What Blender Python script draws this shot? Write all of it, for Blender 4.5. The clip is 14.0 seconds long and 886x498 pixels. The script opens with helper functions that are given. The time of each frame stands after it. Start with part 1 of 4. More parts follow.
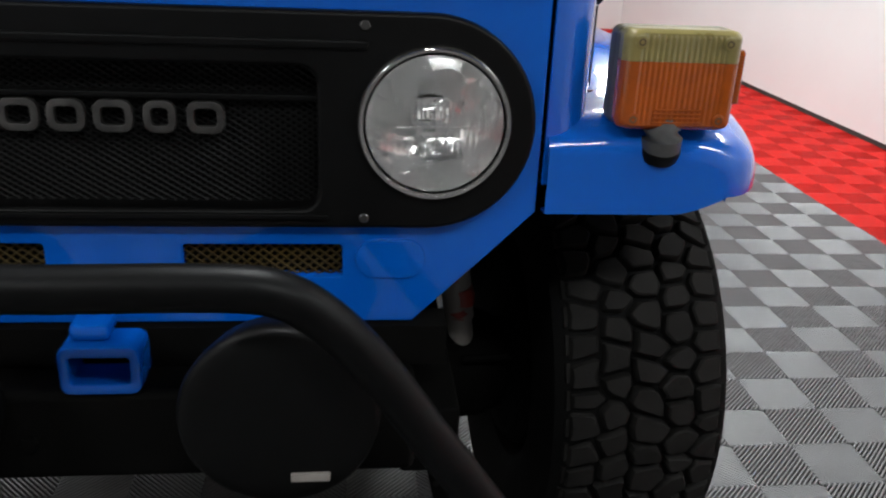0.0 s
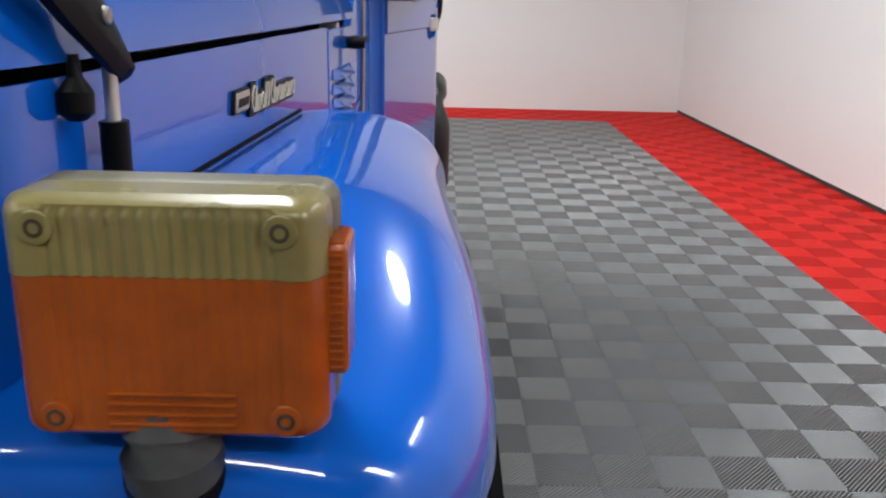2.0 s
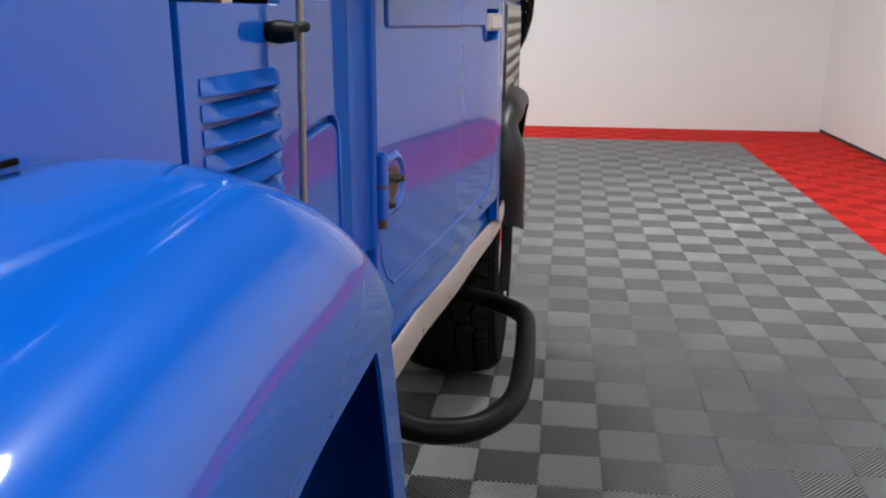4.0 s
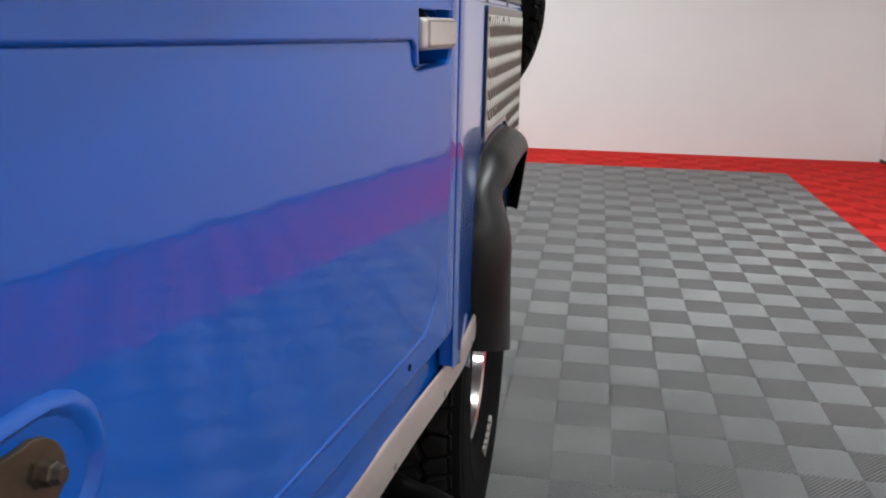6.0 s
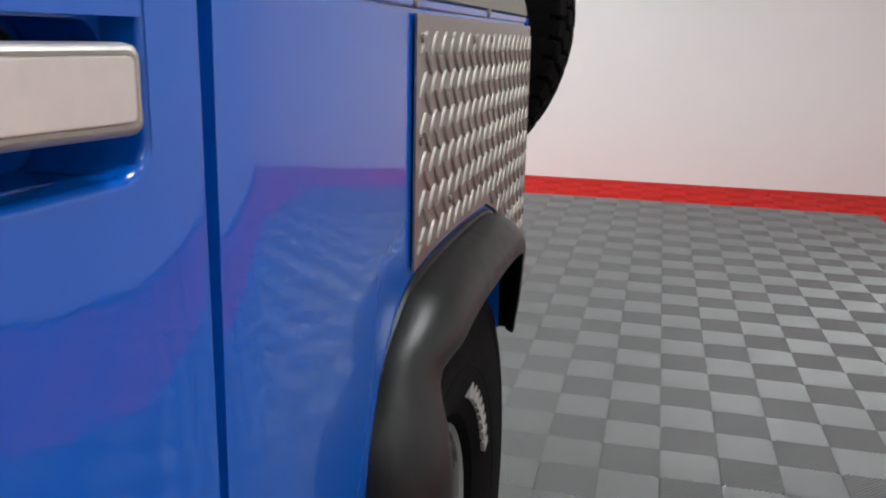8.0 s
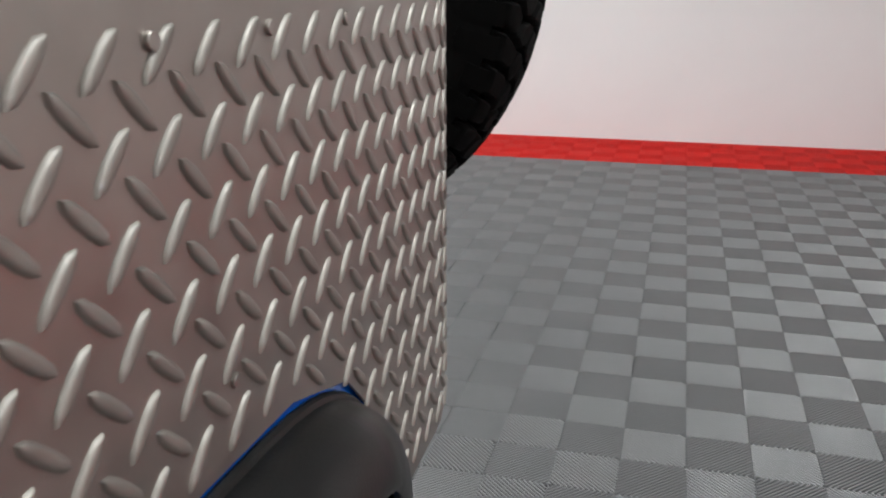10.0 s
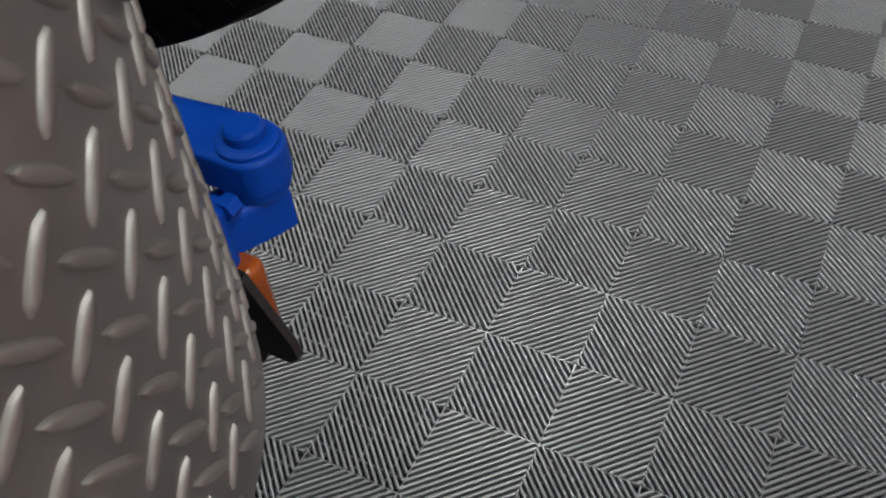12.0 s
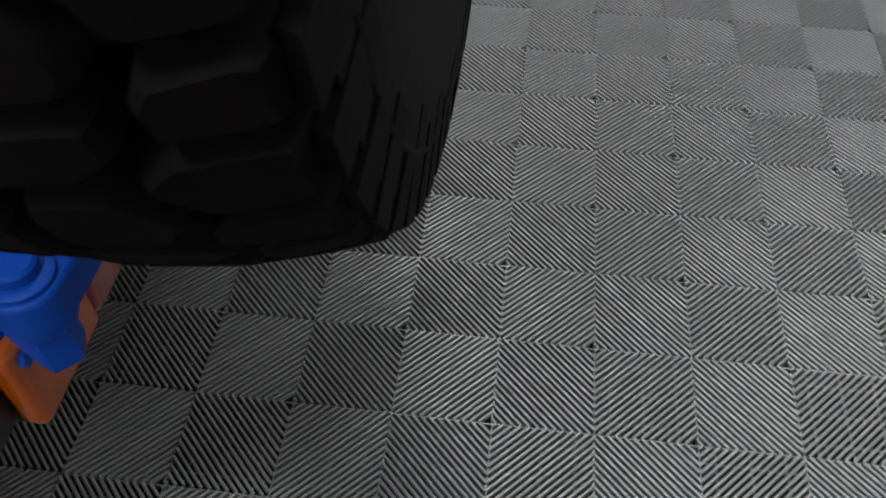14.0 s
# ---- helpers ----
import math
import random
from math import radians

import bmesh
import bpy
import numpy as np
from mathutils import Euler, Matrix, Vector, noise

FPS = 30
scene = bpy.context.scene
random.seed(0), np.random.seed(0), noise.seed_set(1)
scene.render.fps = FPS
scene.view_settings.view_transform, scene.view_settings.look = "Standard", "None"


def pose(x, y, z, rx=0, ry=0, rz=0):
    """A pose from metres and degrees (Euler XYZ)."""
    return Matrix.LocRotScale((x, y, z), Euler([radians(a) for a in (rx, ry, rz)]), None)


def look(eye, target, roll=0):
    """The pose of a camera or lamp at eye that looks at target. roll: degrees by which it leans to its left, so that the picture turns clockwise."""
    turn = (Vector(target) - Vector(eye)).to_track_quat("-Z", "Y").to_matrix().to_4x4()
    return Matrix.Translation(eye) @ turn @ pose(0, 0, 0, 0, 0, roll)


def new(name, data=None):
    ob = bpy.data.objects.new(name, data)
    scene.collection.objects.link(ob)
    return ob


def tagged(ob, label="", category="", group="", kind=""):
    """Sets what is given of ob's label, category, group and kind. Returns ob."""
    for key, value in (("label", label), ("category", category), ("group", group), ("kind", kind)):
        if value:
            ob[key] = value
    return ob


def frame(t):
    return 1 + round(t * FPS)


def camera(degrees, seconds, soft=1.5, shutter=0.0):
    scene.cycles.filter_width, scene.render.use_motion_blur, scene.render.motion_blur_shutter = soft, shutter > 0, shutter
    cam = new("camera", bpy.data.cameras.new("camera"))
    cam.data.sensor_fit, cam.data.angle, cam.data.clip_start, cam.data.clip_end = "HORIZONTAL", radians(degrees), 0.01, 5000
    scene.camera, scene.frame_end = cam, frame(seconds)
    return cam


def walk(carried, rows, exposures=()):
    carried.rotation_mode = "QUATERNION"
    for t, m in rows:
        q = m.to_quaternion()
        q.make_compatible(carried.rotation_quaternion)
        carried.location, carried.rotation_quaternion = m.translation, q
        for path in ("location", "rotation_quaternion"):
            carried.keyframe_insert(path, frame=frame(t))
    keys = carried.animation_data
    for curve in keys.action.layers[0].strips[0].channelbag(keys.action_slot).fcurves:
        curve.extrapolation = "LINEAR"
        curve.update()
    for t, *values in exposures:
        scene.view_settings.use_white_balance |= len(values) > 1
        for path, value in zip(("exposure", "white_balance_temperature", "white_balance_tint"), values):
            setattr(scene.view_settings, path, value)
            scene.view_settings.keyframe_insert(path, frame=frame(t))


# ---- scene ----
cam = camera(55.6, 14.0, 2.1, 0.15)
PATH = [
    (0, (-2.120, -8.782, 1.161), (-2.0141, -7.8605, 0.7889), 2.57),
    (0.5, (-1.932, -8.628, 1.144), (-1.8401, -7.6914, 0.8060), 2.30),
    (1, (-1.789, -8.499, 1.143), (-1.7403, -7.5511, 0.8296), 0.43),
    (1.5, (-1.701, -8.338, 1.133), (-1.6683, -7.3831, 0.8373), 0.86),
    (2, (-1.630, -8.191, 1.132), (-1.6222, -7.2337, 0.8439), 1.38),
    (2.7, (-1.539, -7.990, 1.112), (-1.6176, -7.0313, 0.8394), -0.49),
    (5, (-1.493, -7.160, 1.060), (-1.6381, -6.2081, 0.7911), 0.59),
    (5.5, (-1.486, -6.927, 1.058), (-1.6294, -5.9727, 0.7968), 0.57),
    (6, (-1.470, -6.727, 1.067), (-1.6375, -5.7758, 0.8076), 0.95),
    (6.5, (-1.462, -6.535, 1.062), (-1.6511, -5.5873, 0.8049), 1.21),
    (7, (-1.489, -6.320, 1.059), (-1.6743, -5.3710, 0.8056), 1.74),
    (7.5, (-1.480, -6.149, 1.066), (-1.6856, -5.2010, 0.8221), 1.63),
    (8, (-1.448, -5.991, 1.077), (-1.6840, -5.0501, 0.8334), 1.23),
    (10.3, (-1.459, -5.202, 1.099), (-1.975, -3.389, 0.431), -0.6),
    (10.5, (-1.456, -5.113, 1.077), (-1.982, -3.323, 0.357), -1.0),
    (11, (-1.459, -4.957, 1.088), (-2.071, -3.293, 0.160), -3.7),
    (11.5, (-1.435, -4.895, 1.148), (-2.118, -3.423, -0.021), -4.1),
    (12, (-1.479, -4.688, 1.101), (-2.144, -3.529, -0.387), -4.8),
    (12.5, (-1.486, -4.564, 1.100), (-2.243, -3.738, -0.556), -8.7),
    (13, (-1.428, -4.395, 1.129), (-2.442, -3.886, -0.518), -7.5),
    (13.5, (-1.451, -4.251, 1.129), (-2.636, -4.046, -0.469), -3.3),
    (14, (-1.526, -4.112, 1.134), (-2.794, -4.269, -0.406), -0.2),
]
walk(cam, [(t, look(eye, target, roll)) for t, eye, target, roll in PATH], [(0.0, 0.25), (0.7, 0.08), (8.2, 0.08), (11.0, 0.0), (12.0, -0.14), (12.6, -0.26), (13.5, -0.32), (14.0, -0.15)])

# ---- light: a white workshop with rows of ceiling tubes ----
world = bpy.data.worlds.new("world")
scene.world = world
world.use_nodes = True
world.node_tree.nodes["Background"].inputs[0].default_value = (0.9, 0.95, 1.0, 1)
world.node_tree.nodes["Background"].inputs[1].default_value = 0.05
TUBE_POWER = 54.0


# ---- materials ----
def material(name, color, rough=0.5, metal=0.0, coat=0.0, vary=0.12, scale=30.0, bump=0.0, bump_scale=120.0,
             rough_vary=0.1, color2=None, spec=0.5, glow=0.0, island=0.0, obj_random=0.0):
    m = bpy.data.materials.new(name)
    m.use_nodes = True
    nt = m.node_tree
    b = nt.nodes["Principled BSDF"]
    b.inputs["Metallic"].default_value = metal
    b.inputs["Specular IOR Level"].default_value = spec
    b.inputs["Coat Weight"].default_value = coat
    b.inputs["Coat Roughness"].default_value = 0.05
    tc = nt.nodes.new("ShaderNodeTexCoord")
    n1 = nt.nodes.new("ShaderNodeTexNoise")
    n1.inputs["Scale"].default_value = scale
    n1.inputs["Detail"].default_value = 6
    n2 = nt.nodes.new("ShaderNodeTexNoise")
    n2.inputs["Scale"].default_value = scale / 9.0
    n2.inputs["Detail"].default_value = 3
    for n in (n1, n2):
        nt.links.new(tc.outputs["Object"], n.inputs["Vector"])
    add = nt.nodes.new("ShaderNodeMath")
    add.operation = "ADD"
    nt.links.new(n1.outputs["Fac"], add.inputs[0])
    nt.links.new(n2.outputs["Fac"], add.inputs[1])
    half = nt.nodes.new("ShaderNodeMath")
    half.operation = "MULTIPLY"
    half.inputs[1].default_value = 0.5
    nt.links.new(add.outputs[0], half.inputs[0])
    mix = nt.nodes.new("ShaderNodeMix")
    mix.data_type = "RGBA"
    low = color2 or tuple(c * (1 - vary) for c in color)
    high = tuple(min(1, c * (1 + vary)) for c in color)
    mix.inputs["A"].default_value = (*low, 1)
    mix.inputs["B"].default_value = (*high, 1)
    stretch = nt.nodes.new("ShaderNodeMapRange")
    stretch.inputs["From Min"].default_value = 0.3
    stretch.inputs["From Max"].default_value = 0.7
    nt.links.new(half.outputs[0], stretch.inputs["Value"])
    nt.links.new(stretch.outputs["Result"], mix.inputs["Factor"])
    out = mix.outputs["Result"]
    if island or obj_random:
        hsv = nt.nodes.new("ShaderNodeHueSaturation")
        rnd = nt.nodes.new("ShaderNodeNewGeometry" if island else "ShaderNodeObjectInfo")
        mr = nt.nodes.new("ShaderNodeMapRange")
        k = island or obj_random
        mr.inputs["To Min"].default_value = 1 - k
        mr.inputs["To Max"].default_value = 1 + k
        nt.links.new(rnd.outputs["Random Per Island" if island else "Random"], mr.inputs["Value"])
        nt.links.new(mr.outputs["Result"], hsv.inputs["Value"])
        nt.links.new(out, hsv.inputs["Color"])
        out = hsv.outputs["Color"]
    nt.links.new(out, b.inputs["Base Color"])
    rr = nt.nodes.new("ShaderNodeMapRange")
    rr.inputs["To Min"].default_value = max(0.02, rough * (1 - rough_vary))
    rr.inputs["To Max"].default_value = min(1, rough * (1 + rough_vary))
    nt.links.new(n1.outputs["Fac"], rr.inputs["Value"])
    nt.links.new(rr.outputs["Result"], b.inputs["Roughness"])
    if bump:
        n3 = nt.nodes.new("ShaderNodeTexNoise")
        n3.inputs["Scale"].default_value = bump_scale
        n3.inputs["Detail"].default_value = 4
        nt.links.new(tc.outputs["Object"], n3.inputs["Vector"])
        bp = nt.nodes.new("ShaderNodeBump")
        bp.inputs["Strength"].default_value = bump
        bp.inputs["Distance"].default_value = 0.002
        nt.links.new(n3.outputs["Fac"], bp.inputs["Height"])
        nt.links.new(bp.outputs["Normal"], b.inputs["Normal"])
    if glow:
        b.inputs["Emission Color"].default_value = (1.0, 0.97, 0.92, 1)
        b.inputs["Emission Strength"].default_value = glow
    return m


def glass(name, color, rough=0.02, ior=1.45, bump=0.0, bump_scale=200.0):
    m = material(name, color, rough, vary=0.03, bump=bump, bump_scale=bump_scale)
    b = m.node_tree.nodes["Principled BSDF"]
    b.inputs["Transmission Weight"].default_value = 1.0
    b.inputs["IOR"].default_value = ior
    return m


BLUE = material("blue_paint", (0.0004, 0.088, 0.46), 0.25, coat=1.0, vary=0.05, scale=6, bump=0.012, bump_scale=9, rough_vary=0.15, spec=0.08)
nt = BLUE.node_tree
wave, swell = nt.nodes.new("ShaderNodeTexNoise"), nt.nodes.new("ShaderNodeBump")
wave.inputs["Scale"].default_value = 26
wave.inputs["Detail"].default_value = 2
swell.inputs["Strength"].default_value = 0.085
swell.inputs["Distance"].default_value = 0.002
nt.links.new(next(n for n in nt.nodes if n.type == "TEX_COORD").outputs["Object"], wave.inputs["Vector"])
nt.links.new(wave.outputs["Fac"], swell.inputs["Height"])
nt.links.new(swell.outputs["Normal"], nt.nodes["Principled BSDF"].inputs["Coat Normal"])
nt.nodes["Principled BSDF"].inputs["Coat Roughness"].default_value = 0.05
nt.nodes["Principled BSDF"].inputs["Coat IOR"].default_value = 1.47
SATIN_BLUE = material("satin_blue_paint", (0.0002, 0.045, 0.32), 0.5, coat=0.0, vary=0.1, scale=30, bump=0.12, bump_scale=60, rough_vary=0.2, spec=0.16)
BLACK = material("black_paint", (0.0028, 0.0028, 0.0028), 0.45, vary=0.3, scale=25, bump=0.03, spec=0.13)
SATIN = material("satin_black_tube", (0.0022, 0.0022, 0.0023), 0.42, vary=0.3, scale=40, bump=0.06, bump_scale=90, spec=0.11)
FLARE = material("black_flare_plastic", (0.0085, 0.0083, 0.0081), 0.38, vary=0.25, scale=40, bump=0.14, bump_scale=400, spec=0.34, rough_vary=0.25)
RUBBER = material("tyre_rubber", (0.0035, 0.0034, 0.0033), 0.75, vary=0.3, scale=30, bump=0.2, bump_scale=160, spec=0.07)
# blocks lighter than tyre_rubber, which puts groove shade into the colours
TREAD = material("tread_rubber", (0.0085, 0.008, 0.0075), 0.7, vary=0.35, scale=45, bump=0.25, bump_scale=200, island=0.2, spec=0.09)
# tread rubber in a darker copy: the shade under the spare is in its colour
SHADED_TREAD = material("old_tread_rubber", (0.0032, 0.0031, 0.003), 0.8, vary=0.3, scale=30, bump=0.2, bump_scale=160, island=0.1, spec=0.06)
CHROME = material("chrome", (0.62, 0.6, 0.58), 0.14, 1.0, vary=0.12, scale=40)
SILVER = material("worn_silver", (0.62, 0.58, 0.54), 0.42, 0.75, vary=0.12, scale=60, bump=0.05, bump_scale=200, rough_vary=0.3)
PLATE = material("diamond_plate_metal", (0.335, 0.31, 0.285), 0.36, 0.92, vary=0.16, scale=26, bump=0.05, bump_scale=300, rough_vary=0.35)
LUG = material("diamond_lug_metal", (0.30, 0.28, 0.255), 0.56, 0.9, vary=0.12, scale=80, rough_vary=0.3)
BADGE = material("pale_worn_chrome", (0.42, 0.39, 0.32), 0.35, 0.6, vary=0.2, scale=90)
STEEL = material("bare_steel", (0.3, 0.28, 0.25), 0.4, 0.9, vary=0.2, scale=50)
DULL_CHROME = material("dull_chrome", (0.13, 0.125, 0.12), 0.3, 0.9, vary=0.35, scale=60, bump=0.1)
RUST = material("dull_bronze", (0.075, 0.056, 0.036), 0.5, 0.6, vary=0.4, scale=90, bump=0.2)
GREY_SHOCK = material("grey_shock_paint", (0.3, 0.275, 0.25), 0.45, vary=0.12, scale=30)
STEP_GREY = material("dull_step_grey", (0.045, 0.044, 0.043), 0.5, vary=0.2, scale=25, bump=0.1)
RED_MARK = material("red_mark", (0.28, 0.035, 0.025), 0.45, vary=0.2)
REFLECTOR = material("lamp_reflector", (0.96, 0.96, 0.95), 0.12, 1.0, vary=0.04, scale=35, bump=0.06, bump_scale=40)
LENS_GLASS = glass("lens_glass", (0.98, 0.98, 0.97), 0.0)
CLEAR = bpy.data.materials.new("clear_lens_glass")
CLEAR.use_nodes = True
nt = CLEAR.node_tree
nt.nodes.remove(nt.nodes["Principled BSDF"])
pane_mix, pane_clear, pane_gloss = nt.nodes.new("ShaderNodeMixShader"), nt.nodes.new("ShaderNodeBsdfTransparent"), nt.nodes.new("ShaderNodeBsdfGlossy")
pane_edge, pane_noise, pane_bump = nt.nodes.new("ShaderNodeFresnel"), nt.nodes.new("ShaderNodeTexNoise"), nt.nodes.new("ShaderNodeBump")
pane_clear.inputs["Color"].default_value = (0.95, 0.95, 0.93, 1)
pane_gloss.inputs["Roughness"].default_value = 0.04
pane_edge.inputs["IOR"].default_value = 1.45
pane_noise.inputs["Scale"].default_value = 45
pane_bump.inputs["Strength"].default_value = 0.25
pane_bump.inputs["Distance"].default_value = 0.004
nt.links.new(pane_noise.outputs["Fac"], pane_bump.inputs["Height"])
nt.links.new(pane_bump.outputs["Normal"], pane_gloss.inputs["Normal"])
nt.links.new(pane_edge.outputs["Fac"], pane_mix.inputs["Fac"])
nt.links.new(pane_clear.outputs["BSDF"], pane_mix.inputs[1])
nt.links.new(pane_gloss.outputs["BSDF"], pane_mix.inputs[2])
nt.links.new(pane_mix.outputs["Shader"], nt.nodes["Material Output"].inputs["Surface"])
CREAM = material("yellowed_clear_plastic", (0.185, 0.152, 0.05), 0.28, coat=0.2, vary=0.3, scale=45, bump=0.08)
AMBER_SOLID = material("amber_lens_body", (0.29, 0.056, 0.0015), 0.22, coat=0.2, vary=0.25, scale=50, bump=0.06)
RED_LENS = material("red_lens_body", (0.16, 0.007, 0.007), 0.2, coat=0.6, vary=0.18, scale=50)
STEM = material("smoky_rubber", (0.06, 0.06, 0.06), 0.4, vary=0.35, scale=60, bump=0.1, spec=0.35)
HOUSING = material("dull_brown_housing", (0.10, 0.088, 0.052), 0.45, vary=0.15, scale=30)
MESH_DARK = material("grille_mesh_black", (0.006, 0.006, 0.006), 0.45, 0.3, vary=0.25, scale=80)
MESH_YELLOW = material("old_yellow_mesh", (0.06, 0.04, 0.009), 0.5, 0.4, vary=0.45, scale=60)
# chassis black, also used as painted shade inside openings and recesses
UNDER_AND_SHADE = material("dirty_black_chassis", (0.0025, 0.0024, 0.0022), 0.8, vary=0.4, scale=20, bump=0.2, spec=0.06)
VINYL = material("grey_vinyl_top", (0.16, 0.15, 0.13), 0.6, vary=0.15, scale=50, bump=0.15, bump_scale=250)
WHITE_MARK = material("white_lettering", (0.25, 0.24, 0.225), 0.6, vary=0.1)
WALL = material("white_wall_paint", (0.83, 0.8, 0.79), 0.6, vary=0.02, scale=3, bump=0.12, bump_scale=35)
CEIL = material("grey_ceiling_paint", (0.14, 0.14, 0.145), 0.8, vary=0.03, scale=2)
END_GREY = material("grey_roller_door", (0.22, 0.22, 0.23), 0.5, vary=0.2, scale=4, bump=0.1)
GAP = material("dark_wall_gap", (0.035, 0.033, 0.03), 0.8, vary=0.4, scale=12)
GREY_TILE = material("grey_floor_tile", (0.112, 0.113, 0.116), 0.32, spec=1.0, vary=0.1, scale=40, rough_vary=0.2, obj_random=0.035)
GREY_REST = material("grey_floor_tile_rest", (0.112, 0.113, 0.116), 0.32, spec=1.0, vary=0.1, scale=40, rough_vary=0.2)
RED_TILE = material("red_floor_tile", (0.57, 0.012, 0.008), 0.5, spec=0.2, vary=0.12, scale=40, rough_vary=0.2, obj_random=0.05)
RED_REST = material("red_floor_tile_rest", (0.57, 0.012, 0.008), 0.5, spec=0.2, vary=0.12, scale=40, rough_vary=0.2)
for tile_mat in (GREY_TILE, GREY_REST):
    tile_mat.node_tree.nodes["Principled BSDF"].inputs["IOR"].default_value = 1.68
# slab near black, so the shade between the ribs is in its colour
GAP_SHADE = material("dark_floor_slab", (0.008, 0.008, 0.008), 0.9, vary=0.3, scale=6)
TUBE = material("lit_tube", (1, 1, 1), 0.5, vary=0.01, glow=7.0)
LAMP_BODY = material("white_lamp_body", (0.8, 0.8, 0.8), 0.5, vary=0.03)


# ---- mesh helpers ----
def mesh_object(name, bm, mat, parent=None, label="", smooth=True):
    bmesh.ops.recalc_face_normals(bm, faces=bm.faces)
    me = bpy.data.meshes.new(name)
    bm.to_mesh(me)
    bm.free()
    if smooth:
        me.polygons.foreach_set("use_smooth", [True] * len(me.polygons))
        me.set_sharp_from_angle(angle=radians(38))
    me.materials.append(mat)
    ob = new(name, me)
    ob.parent = parent
    if label:
        ob["label"] = label
    return ob


def part(name, bm, mat, parent, label="", smooth=True):
    return mesh_object(name, bm, mat, parent, label, smooth)


def boxed(lo, hi, bevel=0.0, segs=2, bm=None):
    own = bmesh.new()
    r = bmesh.ops.create_cube(own, size=1)
    for v in r["verts"]:
        v.co = Vector(((lo[i] + hi[i]) / 2 + v.co[i] * (hi[i] - lo[i])) for i in range(3))
    if bevel:
        bmesh.ops.bevel(own, geom=own.edges[:], offset=bevel, segments=segs, affect="EDGES", profile=0.5)
    if bm is None:
        return own
    join(bm, own)
    return bm


def join(bm, other, m=None):
    if m is not None:
        bmesh.ops.transform(other, matrix=m, verts=other.verts[:])
    tmp = bpy.data.meshes.new("tmp")
    other.to_mesh(tmp)
    other.free()
    bm.from_mesh(tmp)
    bpy.data.meshes.remove(tmp)
    return bm


def prism(poly, place, depth, bevel=0.0, segs=2):
    """A sheet with the outline poly (u, v), its face at place(u, v, 0), its back at place(u, v, -depth)."""
    bm = bmesh.new()
    vs = [bm.verts.new((u, v, 0)) for u, v in poly]
    f = bm.faces.new(vs)
    ex = bmesh.ops.extrude_face_region(bm, geom=[f])
    for e in ex["geom"]:
        if isinstance(e, bmesh.types.BMVert):
            e.co.z -= depth
    bmesh.ops.recalc_face_normals(bm, faces=bm.faces)
    if bevel:
        edges = [e for e in bm.edges if abs(e.verts[0].co.z) < 1e-6 and abs(e.verts[1].co.z) < 1e-6]
        bmesh.ops.bevel(bm, geom=edges, offset=bevel, segments=segs, affect="EDGES", profile=0.5)
    for v in bm.verts:
        v.co = place(v.co.x, v.co.y, v.co.z)
    return bm


def tube(points, radius, sides=14, bm=None, cap=True, radii=None):
    """A round bar along the points."""
    own = bm or bmesh.new()
    pts = [Vector(p) for p in points]
    rings = []
    ref = Vector((0.13, 0.21, 0.97)).normalized()
    for i, p in enumerate(pts):
        d = (pts[min(i + 1, len(pts) - 1)] - pts[max(i - 1, 0)]).normalized()
        a = d.cross(ref)
        if a.length < 0.05:
            a = d.cross(Vector((1, 0, 0)))
        a.normalize()
        b = d.cross(a)
        r = radii[i] if radii else radius
        rings.append([own.verts.new(p + (a * math.cos(t) + b * math.sin(t)) * r)
                      for t in (2 * math.pi * k / sides for k in range(sides))])
    for r0, r1 in zip(rings, rings[1:]):
        for k in range(sides):
            own.faces.new((r0[k], r0[(k + 1) % sides], r1[(k + 1) % sides], r1[k]))
    if cap:
        own.faces.new(rings[0])
        own.faces.new(rings[-1][::-1])
    return own


def smooth_line(points, steps=6):
    """Points rounded by a Catmull-Rom line."""
    p = [Vector(q) for q in points]
    p = [p[0] * 2 - p[1]] + p + [p[-1] * 2 - p[-2]]
    out = []
    for i in range(1, len(p) - 2):
        for k in range(steps):
            t = k / steps
            a, b, c, d = p[i - 1], p[i], p[i + 1], p[i + 2]
            out.append(0.5 * ((2 * b) + (c - a) * t + (2 * a - 5 * b + 4 * c - d) * t * t + (3 * b - a - 3 * c + d) * t ** 3))
    out.append(p[-2])
    return out


def lathe(profile, center, axis="y", sides=48, bm=None, close=False):
    """The profile (along the axis, radius) turned round an axis through center."""
    own = bm or bmesh.new()
    c = Vector(center)
    rings = []
    for h, r in profile:
        ring = []
        for k in range(sides):
            t = 2 * math.pi * k / sides
            a, b = r * math.cos(t), r * math.sin(t)
            off = {"y": (a, h, b), "x": (h, a, b), "z": (a, b, h)}[axis]
            ring.append(own.verts.new(c + Vector(off)))
        rings.append(ring)
    pairs = list(zip(rings, rings[1:])) + ([(rings[-1], rings[0])] if close else [])
    for r0, r1 in pairs:
        for k in range(sides):
            own.faces.new((r0[k], r0[(k + 1) % sides], r1[(k + 1) % sides], r1[k]))
    if not close:
        for ring in (rings[0], rings[-1]):
            if (ring[0].co - ring[sides // 2].co).length > 1e-4:
                own.faces.new(ring)
    return own


def arc(cx, cy, r, a0, a1, n):
    return [(cx + r * math.cos(radians(a0 + (a1 - a0) * k / n)), cy + r * math.sin(radians(a0 + (a1 - a0) * k / n))) for k in range(n + 1)]


def rounded(x0, y0, x1, y1, r, n=5):
    return (arc(x1 - r, y1 - r, r, 0, 90, n) + arc(x0 + r, y1 - r, r, 90, 180, n)
            + arc(x0 + r, y0 + r, r, 180, 270, n) + arc(x1 - r, y0 + r, r, 270, 360, n))


